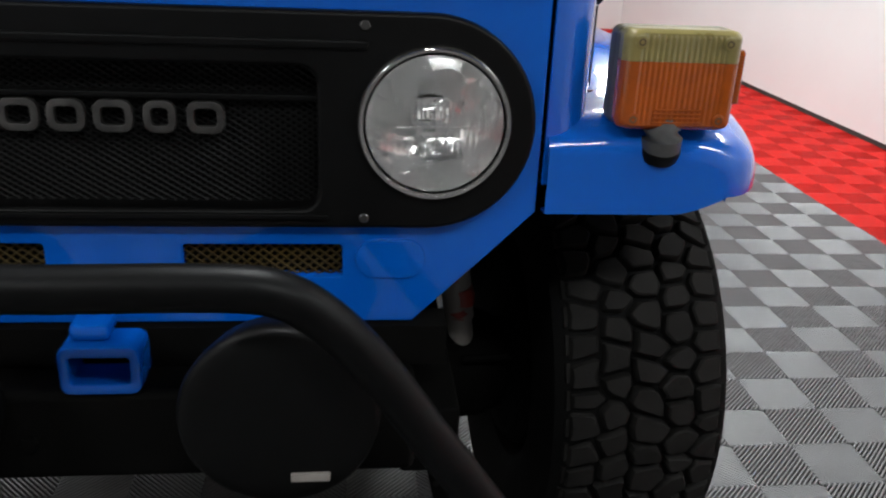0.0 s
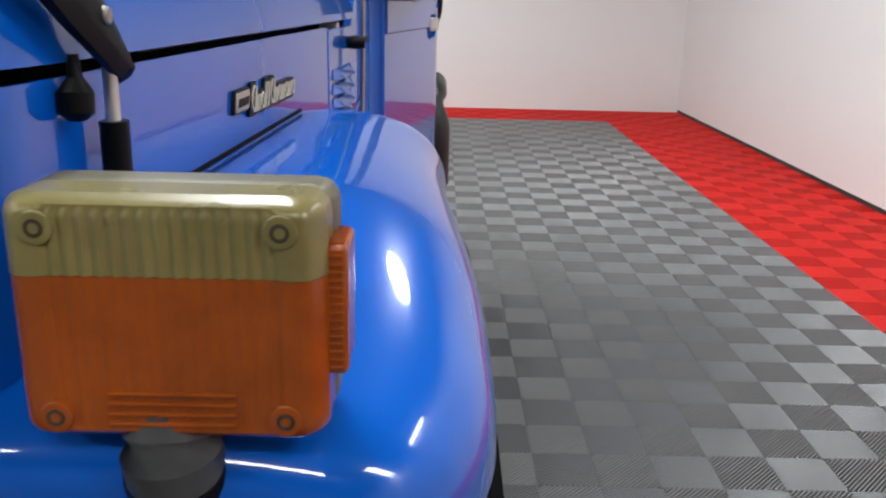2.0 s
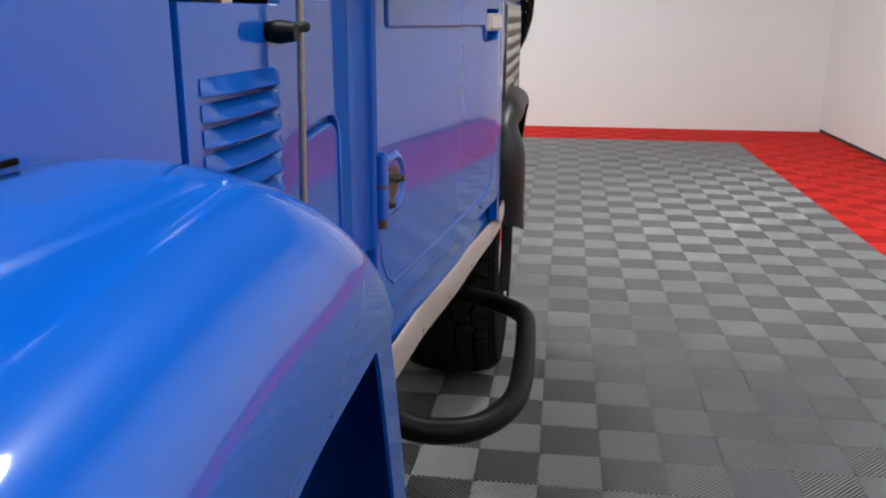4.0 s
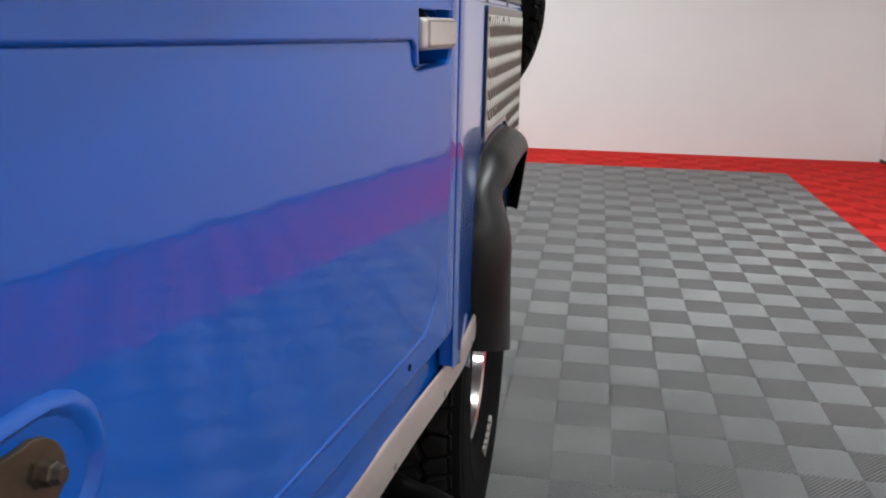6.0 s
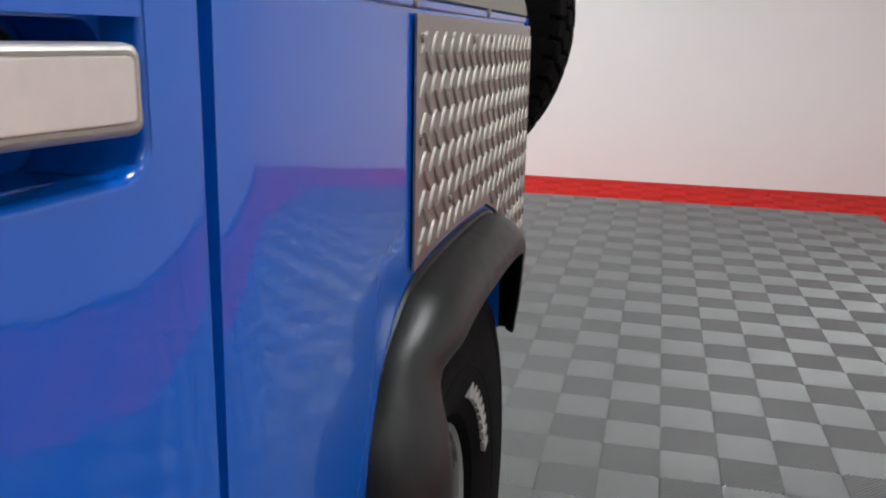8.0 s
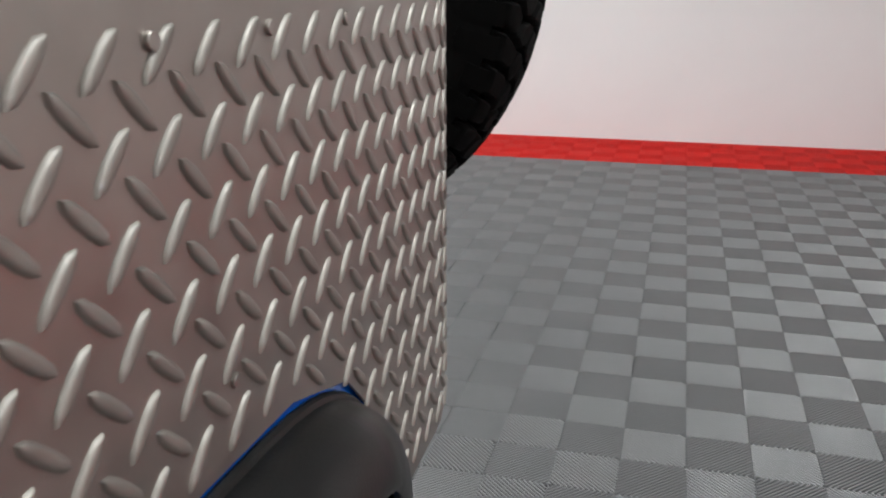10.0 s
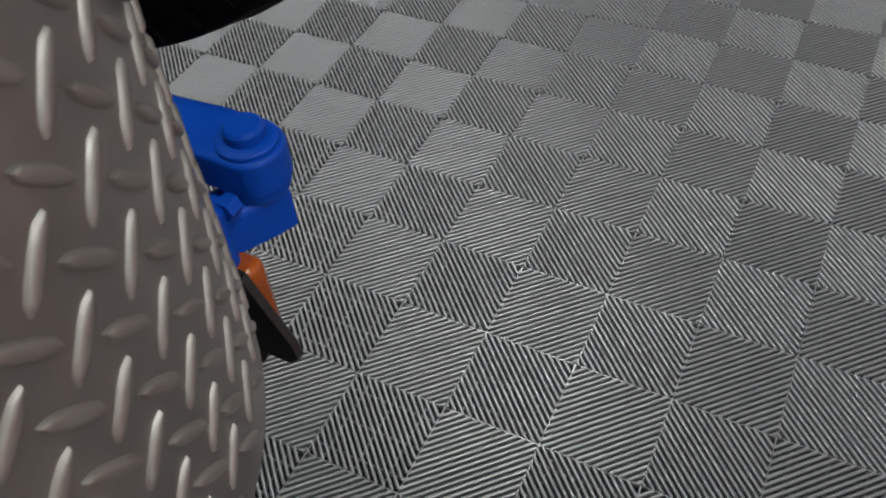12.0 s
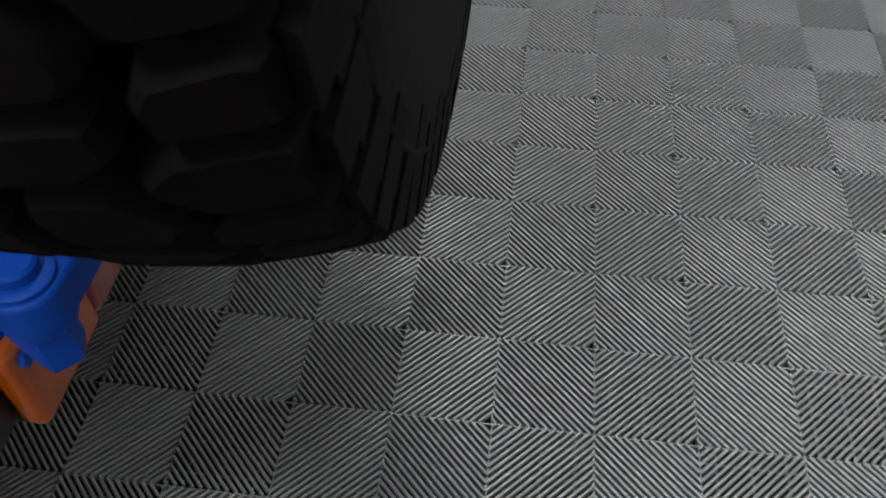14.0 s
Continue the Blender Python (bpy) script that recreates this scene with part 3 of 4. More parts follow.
tpart("latch_rivet", disc((-1.812, -7.728, 1.118), "x", 0.005, 0.006), STEEL, parent=latch)
LX = sx(-7.70) + 0.014
tpart("latch_rod", tube([(LX, -7.70, 1.092), (LX, -7.70, 1.03)], 0.0042), SILVER, parent=latch)
tpart("latch_post", join(tube([(LX, -7.70, 1.058), (LX, -7.70, 0.952)], 0.0085, 16), tube([(LX - 0.004, -7.71, 0.955), (LX - 0.004, -7.71, 0.944)], 0.017, 16)), BLACK, "black rubber post", latch)
tpart("latch_knob", tube([(LX - 0.006, -7.733, 1.098), (LX - 0.006, -7.733, 1.086), (LX - 0.006, -7.734, 1.078), (LX - 0.006, -7.735, 1.067), (LX - 0.006, -7.735, 1.063)], 0.01, 12, radii=[0.003, 0.004, 0.010, 0.0095, 0.005]), BLACK, "black rubber knob", latch)
twin(latch)
# side badge: a small tag and a row of thin leaning pale strokes, all on black edging
lean = lambda lift: (lambda u, v, w: skin(u + (v - 1.02) * 0.3, v, w + lift))
badge = tpart("side_badge", prism(rounded(-7.430, 1.0235, -7.383, 1.0450, 0.003, 3), lean(0.004), 0.006, 0.001), BLACK, "small black edged badge with thin pale leaning strokes")
tpart("badge_tag", plate(rounded(-7.4275, 1.0255, -7.386, 1.0430, 0.002, 2), [], lean(0.0052), 0.003, 0.0008), BADGE, "pale worn metal tag", badge)
for k in range(6):
    y0 = -7.423 + 0.0058 * k
    tpart("tag_bar", prism(rounded(y0, 1.0295, y0 + 0.0034, 1.0375, 0.001, 2), lean(0.0058), 0.002), BLACK, parent=badge)
y0 = -7.377
for k, tall in enumerate((1, 0, 0, 1, 1, 0, 0, 0, 0, 0, 0)):
    w, h = (0.019, 0.027) if tall else (0.0145, 0.017)
    z0 = 1.0185
    tpart("stroke_edge", prism(rounded(y0 - 0.0015, z0 - 0.003, y0 + w + 0.0005, z0 + h + 0.0022, 0.004, 3), lean(0.0035), 0.005), BLACK, parent=badge)
    bow = [(y0 + w * (0.5 + 0.33 * math.cos(radians(a))), z0 + h * (0.5 + 0.44 * math.sin(radians(a)))) for a in range(50, 311, 26)]
    bars_ = [bow, [(y0 + w * 0.86, z0 + h * 0.02), (y0 + w * 0.86, z0 + h * 0.9)]] if k % 2 == 0 else [[(y0 + w * f, z0), (y0 + w * f, z0 + h * 0.92)] for f in (0.2, 0.75)]
    for line in bars_:
        tpart("badge_stroke", tube([lean(0.0042)(y, z, 0) for y, z in line], 0.0014, 8), BADGE, parent=badge)
    y0 += w + 0.0012
twin(badge)


# front wings
def ease(t):
    t = max(0.0, min(1.0, t))
    return t * t * (3 - 2 * t)


def wing_rows():
    rows = []
    nose_y = [-7.838, -7.8375, -7.836, -7.833, -7.829, -7.823, -7.815, -7.805, -7.795]
    for y in nose_y + [-7.78 + 0.79 * k / 46 for k in range(47)]:
        t = max(0.0, min(1.0, (-7.69 - y) / 0.148))
        xo = -1.588 - 0.030 * ease((y + 7.65) / 0.5) - 0.075 * (1 - math.sqrt(max(0, 1 - t * t)))
        xi = sx(max(y, -7.72)) - 0.005 - 0.050 * ease((-7.70 - y) / 0.13)
        nose = max(0.0, min(1.0, (-7.785 - y) / 0.053))
        zi = 0.992 - 0.056 * ease((-7.52 - y) / 0.34) - 0.036 * (1 - math.sqrt(max(0, 1 - nose * nose)))
        back = max(0.0, min(1.0, (y + 7.13) / 0.14))
        zi -= 0.105 * (1 - math.sqrt(max(0, 1 - back * back)))
        lip = 0.852
        n = 3.1 + 0.5 * nose
        w, h = xo - xi, zi - lip
        row = [Vector((xi, y, zi - 0.03)), Vector((xi, y, zi - 0.004))]
        for k in range(1, 19):
            a = radians(90 * k / 18)
            row.append(Vector((xi + w * math.sin(a) ** (2 / n), y, zi - h * (1 - max(0.0, math.cos(a)) ** (2 / n)))))
        row[-1] = Vector((xo, y, lip))
        row.append(Vector((xo - 0.003, y, lip - 0.003)))
        rows.append(row)
    # the nose closes downwards
    first = rows[0]
    low = lambda x: 0.826 + 0.026 * max(0.0, min(1.0, (x + 1.73) / 0.075)) ** 1.6
    cap = [Vector((p.x, -7.838, min(low(p.x), p.z))) for p in first]
    inner = [Vector((p.x, -7.815, p.z - 0.002)) for p in cap]
    return [inner, cap] + rows


fender = tpart("front_wing", shell(wing_rows(), 0.003), BLUE, "broad rounded blue front wing")
rows = []
for y, z in [(-6.993, 0.885), (-6.975, 0.85), (-6.955, 0.79), (-6.925, 0.70), (-6.89, 0.57), (-6.86, 0.44)]:
    xi, xo = sx(y) - 0.005, -1.624
    rows.append([Vector((xi, y, z)), Vector((xo - 0.04, y, z)), Vector((xo - 0.012, y - 0.004, z - 0.003)), Vector((xo, y - 0.014, z - 0.008)), Vector((xo, y - 0.05, z - 0.026))])
tpart("wing_apron", shell(rows, 0.003), BLUE, "blue splash apron behind the wheel", fender)
tpart("wing_seam", tube([skin(y, z, 0.0) for y, z in ((-7.70, 0.957), (-7.62, 0.983), (-7.55, 0.9925), (-7.35, 0.9925), (-7.14, 0.9925))], 0.0022, 8), UNDER_AND_SHADE, "thin black sealing strip", fender)
twin(fender)


# indicators on the wings
def indicator():
    base = tpart("turn_signal", join(boxed((-1.8185, -7.8225, 0.934), (-1.6765, -7.785, 1.0485), 0.011, 4), boxed((-1.818, -7.83, 0.940), (-1.684, -7.79, 1.043), 0.004)), HOUSING, "yellowed and amber square indicator on a short stem")

    def lens(z0, z1, mat, name, label, top):
        """Block with a rounded outer edge and a fluted middle set a little back behind a raised border."""
        nx, nz = 108, 26
        grid = []
        for j in range(nz + 1):
            v = j / nz
            row = []
            for i in range(nx + 1):
                x = -1.8175 + 0.140 * i / nx
                z = z0 + (z1 - z0) * v
                side = min(x + 1.8175, -1.6775 - x)
                edge = (z1 - z) if top else (z - z0)
                out = 0.012 * (1 - max(0.0, 1 - side / 0.012) ** 2.5) * (1 - 0.75 * max(0.0, 1 - edge / 0.010) ** 2.5)
                inner = min(side - 0.019, edge - (0.004 if top else 0.006))
                if inner > 0:
                    out -= 0.0016 * min(1.0, inner / 0.002)
                    if inner > 0.002:
                        out += (0.0008 if top else 0.0004) * math.sin(2 * math.pi * x / 0.0066)
                row.append(Vector((x, -7.839 - out, z)))
            grid.append(row)
        # round the outer corners by drawing the end rows in
        for j, row in enumerate(grid):
            edge = (z1 - row[0].z) if top else (row[0].z - z0)
            pull = 0.011 - math.sqrt(max(0.0, 0.011 ** 2 - (0.011 - edge) ** 2)) if edge < 0.011 else 0.0
            for p in row:
                p.x += pull * (1 - 2 * (p.x + 1.8175) / 0.140)
        bm = shell(grid)
        back = [[Vector((p.x, -7.8205, p.z)) for p in row] for row in (grid[0], grid[-1])]
        for row, rear in ((grid[0], back[0]), (grid[-1], back[1])):
            join(bm, shell([row, rear]))
        for k in (0, -1):
            join(bm, shell([[row[k] for row in grid], [Vector((row[k].x, -7.8205, row[k].z)) for row in grid]]))
        return tpart(name, bm, mat, label, base)
    lens(1.0135, 1.049, CREAM, "clear_lens", "yellowed clear ribbed plastic", True)
    low = lens(0.934, 1.0132, AMBER_SOLID, "amber_lens", "amber ribbed plastic", False)
    for z in (0.9425, 0.9475, 0.9525, 0.9575):
        tpart("lens_rib", boxed((-1.776, -7.8512, z), (-1.718, -7.8485, z + 0.0022), 0.0006, 1), AMBER_SOLID, parent=low)
    tpart("side_lens", boxed((-1.681, -7.838, 0.964), (-1.669, -7.803, 1.026), 0.003, 3), AMBER_SOLID, "amber side reflector", base)
    ribs = bmesh.new()
    for k in range(15):
        z = 0.967 + 0.0038 * k
        boxed((-1.679, -7.8388, z), (-1.671, -7.8375, z + 0.0020), 0.0004, 1, ribs)
        boxed((-1.6785, -7.8345 + 0.0019 * k, 1.0255), (-1.671, -7.8334 + 0.0019 * k, 1.0268), bm=ribs)
    tpart("side_lens_ribs", ribs, AMBER_SOLID, "fine amber ridges", base)
    for x in (-1.799, -1.696):
        for z in (0.947, 1.035):
            tpart("screw_boss", lathe([(0.002, 0.0076), (-0.0006, 0.0076), (-0.0012, 0.0068), (-0.0012, 0.0046)], (x, -7.8508, z), "y", 18), CREAM if z > 1 else AMBER_SOLID, parent=base)
            tpart("screw", lathe([(-0.0004, 0.0045), (-0.0014, 0.0042), (-0.0016, 0.0026), (-0.0008, 0.0022), (-0.0008, 0.0005)], (x, -7.8508, z), "y", 14), RUST, parent=base)
    tpart("stem", tube([(-1.755, -7.826, 0.953), (-1.7548, -7.832, 0.930), (-1.7543, -7.834, 0.922), (-1.754, -7.830, 0.911)], 0.02, 28, radii=[0.0205, 0.0220, 0.0238, 0.0244]), STEM, "smoky grey rubber stem", base)
    tpart("stem_foot", tube([(-1.754, -7.8312, 0.9135), (-1.754, -7.829, 0.910), (-1.754, -7.824, 0.9035)], 0.02, 28, radii=[0.0247, 0.0262, 0.0262]), BLACK, "dark round rubber foot", base)
    return base


twin(indicator())

# front crash bar, fog lamps, bumper and tow bracket
loop = [(-2.402, -8.045, 0.822), (-2.25, -8.045, 0.823), (-2.19, -8.045, 0.816), (-2.145, -8.045, 0.788), (-2.10, -8.044, 0.738), (-2.04, -8.042, 0.650), (-1.985, -8.04, 0.570), (-1.94, -8.03, 0.500), (-1.925, -8.0, 0.45), (-1.935, -7.93, 0.42), (-1.96, -7.80, 0.415)]
pts = smooth_line(loop, 4)
pts = [Vector((2 * CX - p.x, p.y, p.z)) for p in reversed(pts[1:])] + pts
bar = tpart("crash_bar", tube(pts, 0.0235, 18), SATIN, "satin black tubular crash bar")
tpart("cross_tube", tube([(CX - 0.44, -8.02, 0.50), (CX + 0.44, -8.02, 0.50)], 0.021), SATIN, parent=bar)
for s in (1, -1):
    x = CX + s * (-2.20 - CX)
    lamp = tpart("fog_lamp", lathe([(0.09, 0.05), (0.05, 0.098), (0.012, 0.108), (0.0, 0.110), (-0.008, 0.108), (-0.012, 0.103), (-0.016, 0.09), (-0.02, 0.05), (-0.022, 0.001)], (x, -7.985, 0.642), "y", 48), BLACK, "round fog lamp under a black cover")
    tpart("cover_mark", boxed((x + 0.012, -8.0075, 0.570), (x + 0.055, -8.002, 0.580), 0.001), GREY_SHOCK, "small pale bar", lamp)
    tpart("lamp_foot", tube([(x, -7.97, 0.53), (x, -7.97, 0.49)], 0.014), BLACK, parent=lamp)
bumper = tpart("bumper", boxed((CX - 0.36, -7.90, 0.50), (CX + 0.36, -7.83, 0.622), 0.012, 3), UNDER_AND_SHADE, "black steel channel bumper")
tpart("bumper_rail", boxed((CX - 0.40, -7.84, 0.622), (CX + 0.40, -7.79, 0.676)), UNDER_AND_SHADE, parent=bumper)
bm = plate(rounded(-2.457, 0.622, -2.365, 0.684, 0.012, 4), [rounded(-2.445, 0.636, -2.377, 0.670, 0.004, 3)], front(-7.905), 0.05, 0.004)
tpart("tow_bracket", join(bm, boxed((-2.445, -7.89, 0.684), (-2.40, -7.85, 0.705), 0.006)), BLUE, "blue painted tow bracket")
for s in (1, -1):
    tpart("bumper_bolt", disc((CX + s * 0.1, -7.90, 0.555), "y", 0.011, -0.008, sides=6), UNDER_AND_SHADE, parent=bumper)

# door
top = 1.128
door_line = [(-5.6505, 0.666), (-5.6505, top), (-5.692, top), (-5.692, 1.034), (-5.696, 1.025), (-5.706, 1.021), (-5.808, 1.017), (-5.820, 1.021), (-5.825, 1.030), (-5.827, 1.043), (-5.833, 1.0505), (-6.399, 1.0555), (-6.406, 1.062), (-6.406, top), (-6.4535, top)] + arc(-6.380, 0.712, 0.0735, 180, 270, 8)[1:] + [(-5.67, 0.660)]
door_skin = list(reversed(door_line))


def rolled(u, v, w):
    """The outer skin, rolled in towards the gap behind the door."""
    t = max(0.0, (u + 5.700) / 0.0495) if u < -5.648 else max(0.0, (-5.602 - u) / 0.044)
    return skin(u, v, w - 0.0035 * t * t)


door = tpart("door", plate(door_skin, [], rolled, 0.02, 0.0045, 4, cuts=(-5.700, -5.690, -5.680, -5.671, -5.664, -5.658)), BLUE, "closed glossy blue side door")
tpart("upper_panel", prism([(-6.404, 1.0535), (-5.838, 1.0485), (-5.828, 1.040), (-5.8262, 1.024), (-5.818, 1.020), (-5.818, top - 0.001), (-6.404, top - 0.001)], lambda u, v, w: skin(u, v, w + 0.0045), 0.02, 0.0042, 3), BLUE, parent=door)
tpart("upper_panel", prism([(-5.8175, 1.0825), (-5.690, 1.0825), (-5.690, top - 0.001), (-5.8175, top - 0.001)], lambda u, v, w: skin(u, v, w - 0.0008), 0.010), BLUE, parent=door)
tpart("pocket", join(boxed((-1.712, -5.85, 0.99), (-1.702, -5.66, 1.10)), plate(rounded(-5.83, 0.995, -5.668, 1.10, 0.01, 4), [rounded(-5.8165, 1.0205, -5.6925, 1.0815, 0.012, 4)], lambda u, v, w: skin(u, v, w - 0.019), 0.035)), BLUE, "deep blue handle pocket", door)
handle = tpart("handle", prism(rounded(-5.814, 1.038, -5.703, 1.073, 0.005, 4), lambda u, v, w: skin(u, v, w + 0.010), 0.022, 0.006, 3), SILVER, "worn silver pull handle", door)
tpart("handle_face", prism(rounded(-5.804, 1.0435, -5.711, 1.0685, 0.003, 3), lambda u, v, w: skin(u, v, w + 0.0118), 0.006, 0.0012), SILVER, parent=handle)
tpart("handle_groove", plate(rounded(-5.8065, 1.0415, -5.7085, 1.0702, 0.004, 3), [rounded(-5.8045, 1.0432, -5.7105, 1.0688, 0.003, 3)], lambda u, v, w: skin(u, v, w + 0.0103), 0.003), STEEL, parent=handle)
tpart("handle_stem", tube([(-1.71, -5.76, 1.07), (-1.675, -5.75, 1.080), (-1.667, -5.74, 1.066)], 0.007), BLACK, parent=handle)
# lower fold of the door skin
fold = [skin(y, z, -0.0019) for y, z in [(-6.436, 0.90)] + arc(-6.366, 0.752, 0.070, 180, 270, 6) + [(-6.1, 0.688), (-5.83, 0.694), (-5.765, 0.705), (-5.735, 0.735)]] + [skin(-5.725, 0.78, -0.0034), skin(-5.722, 0.82, -0.006)]
tpart("door_fold", tube(smooth_line(fold, 3), 0.0036, 10), BLUE, parent=door)
tear = arc(-6.377, 0.834, 0.040, -100, 100, 10) + [(-6.428, 0.870), (-6.447, 0.858), (-6.447, 0.808), (-6.428, 0.793)]
tear_rows = []
for y, z in tear + tear[:1]:
    d = (Vector((y, z)) - Vector((-6.405, 0.834))).normalized()
    tear_rows.append([skin(max(-6.449, y + d.x * k), z + d.y * k, w) for k, w in ((0.009, -0.0008), (0.006, 0.0012), (0.002, 0.0040), (-0.002, 0.0044), (-0.006, 0.0020), (-0.009, -0.0010))])
tpart("hinge_surround", shell(tear_rows), BLUE, parent=door)
plate_line = arc(-6.387, 0.838, 0.023, -80, 110, 8) + [(-6.43, 0.858), (-6.452, 0.852), (-6.452, 0.818), (-6.43, 0.803)]
hinge = tpart("hinge", prism(plate_line, lambda u, v, w: skin(u, v, w + 0.004), 0.006, 0.002), RUST, "dull bronze hinge plate with bolts", door)
for y, z in ((-6.384, 0.842), (-6.428, 0.850), (-6.424, 0.811)):
    tpart("hinge_bolt", lathe([(0.0, 0.0085), (0.003, 0.0085), (0.0031, 0.0070), (0.0095, 0.0068), (0.0105, 0.0055), (0.0150, 0.0048), (0.0155, 0.001)], (sx(y) + 0.003, y, z), "x", 6), RUST, parent=hinge)
tpart("hinge_knuckle", tube([skin(-6.4535, 0.797, 0.008), skin(-6.4535, 0.842, 0.008)], 0.0105), BLUE, parent=hinge)
tpart("hinge_knuckle", tube([skin(-6.4535, 0.845, 0.008), skin(-6.4535, 0.886, 0.008), skin(-6.4535, 0.891, 0.008)], 0.0105, radii=[0.0105, 0.0105, 0.006]), BLUE, parent=hinge)
tpart("hinge_pin", tube([skin(-6.4535, 0.784, 0.008), skin(-6.4535, 0.797, 0.008)], 0.008), RUST, parent=hinge)
tpart("hinge_washer", tube([skin(-6.4535, 0.8415, 0.008), skin(-6.4535, 0.8455, 0.008)], 0.0112), RUST, parent=hinge)
# black disc in place of a shaded hole
tpart("drain_hole", disc((sx(-5.83), -5.83, 0.676), "x", 0.0045, 0.0012, 0.0005), UNDER_AND_SHADE, parent=door)
twin(door)
twin(tpart("sill_corner", plate([(-6.462, 0.585), (-6.36, 0.585), (-6.36, 0.636)] + arc(-6.380, 0.712, 0.0785, 270, 180, 8) + [(-6.462, 0.712)], [], sill_skin, 0.012, 0.002), BLUE))
sill_y = [-6.44, -6.2, -5.9, -5.6, -5.50]
sill = tpart("sill", shell([[sill_skin(y, z, w) for z, w in ((0.74, -0.006), (0.612, -0.002), (0.598, 0.0), (0.585, 0.002), (0.572, 0.0))] for y in sill_y], 0.004), BLUE, "blue door sill")
twin(sill)
# solid black blocks in place of the shaded cabin inside
tpart("cabin", join(boxed((-3.02, -6.70, 0.56), (-1.80, -4.66, 1.10)), boxed((-3.09, -5.70, 0.58), (-1.712, -5.48, 1.10))), UNDER_AND_SHADE, "black blocks standing for shade inside the cabin tub")
def strip_at(y, z, w):
    """The strip climbs a little and comes out level with the body towards the rear arch."""
    t = max(0.0, min(1.0, (y + 5.95) / 0.4))
    p = sill_skin(y, z + t * (0.018 + 0.3 * (0.584 - z)), w)
    return p + Vector((0.014 * t * t, 0, 0))


strip = tpart("rocker_strip", shell([[strip_at(y, z, w) for z, w in ((0.584, 0.003), (0.578, 0.006), (0.55, 0.007), (0.525, 0.006), (0.515, -0.01))] for y in (-6.64, -6.45, -6.2, -5.95, -5.85, -5.75, -5.65, -5.55, -5.46, -5.42)], 0.002), SILVER, "brushed silver rocker strip with rivets")
for k in range(7):
    y = -6.57 + 0.185 * k
    tpart("rivet", disc(strip_at(y, 0.535, 0.0062), "x", 0.0058, 0.0032, 0.0018, 12), STEEL, parent=strip)
twin(strip)
step_line = smooth_line([(-1.80, -5.70, 0.50), (-1.72, -5.71, 0.445), (-1.64, -5.735, 0.432), (-1.575, -5.80, 0.43), (-1.558, -5.90, 0.43), (-1.555, -6.16, 0.43), (-1.575, -6.28, 0.43), (-1.63, -6.36, 0.432), (-1.72, -6.39, 0.445), (-1.80, -6.39, 0.50)], 5)
twin(tpart("side_step", tube(step_line, 0.021, 16), SATIN, "black tubular side step"))

# rear quarter with wheel arch
AY, AZ = -5.09, 0.43
ARCH = [(-5.405, 0.53), (-5.42, 0.65), (-5.41, 0.735), (-5.375, 0.795), (-5.315, 0.836), (-5.25, 0.856), (-5.10, 0.862), (-4.94, 0.858), (-4.86, 0.832), (-4.81, 0.78), (-4.785, 0.71), (-4.78, 0.65)]
RIM = [(-5.305, 0.50), (-5.345, 0.63), (-5.350, 0.72), (-5.315, 0.780), (-5.255, 0.806), (-5.18, 0.816), (-5.05, 0.817), (-4.93, 0.810), (-4.885, 0.790), (-4.85, 0.75), (-4.825, 0.70), (-4.812, 0.655)]
inner = [(AY + (y - AY) * 0.985, AZ + (z - AZ) * 0.985) for y, z in ARCH]
quarter_line = [(-5.646, 0.603), (-5.646, 1.108), (-4.649, 1.108), (-4.649, 0.70), (-4.76, 0.685)] + list(reversed(inner)) + [(-5.39, 0.603)]
quarter = tpart("rear_quarter", plate(list(reversed(quarter_line)), [], rolled, 0.02, 0.004, 3, cuts=(-5.28, -5.602, -5.612, -5.622, -5.631, -5.639)), BLUE, "blue rear quarter panel")
corner = [Vector((-1.660 - 0.217 * (1 - math.cos(radians(a))), -4.648 + 0.217 * math.sin(radians(a)), 0)) for a in range(0, 91, 6)]
tpart("rear_corner", shell([[p + Vector((-0.001, 0, z)) for z in (0.71, 0.9, 1.108)] for p in corner], 0.004), BLUE, parent=quarter)
tpart("top_rail", tube([(-1.645, -5.645, 1.1065), (-1.665, -5.28, 1.1065), (-1.665, -4.66, 1.1065)], 0.0075), BLUE, parent=quarter)
tpart("rail_snap", join(disc((-1.66, -5.27, 1.108), "x", 0.006, 0.004), disc((-1.66, -4.95, 1.108), "x", 0.006, 0.004)), STEEL, parent=quarter)
twin(quarter)
# flare swept round the arch: skin edge, shoulder, lip
rows = []
edge = smooth_line([(y, z, 0) for y, z in ARCH], 4)
rimline = smooth_line([(y, z, 0) for y, z in RIM], 4)
for i, (p, q) in enumerate(zip(edge, rimline)):
    u = i / (len(edge) - 1)
    out = 0.058 - 0.026 * max(0.0, (u - 0.68) / 0.32) + 0.012 * (1 - ease((u - 0.16) / 0.10)) - 0.012 * math.exp(-((u - 0.285) / 0.045) ** 2)
    row = []
    for k in range(9):
        f = k / 8
        c = p.lerp(q, 1 - math.cos(radians(90 * f)) if f < 1 else 1.0)
        row.append(Vector((-1.664 + 0.004 + (out - 0.004) * math.sin(radians(90 * f)) ** 0.9, c.x, c.y)))
    row.insert(0, Vector((-1.667, p.x, p.y)))
    inn = q.lerp(Vector((AY, AZ, 0)), 0.012)
    row.append(Vector((-1.664 + out - 0.002, inn.x, inn.y)))
    back = q.lerp(p, 0.15)
    row.append(Vector((-1.664 + out - 0.014, back.x, back.y)))
    rows.append(row)
flare = tpart("wheel_flare", shell(rows, 0.003), FLARE, "satin black wheel arch flare")
tpart("flange_bead", tube([Vector((-1.659, p.x, p.y)) for p in edge], 0.0048, 8), FLARE, parent=flare)
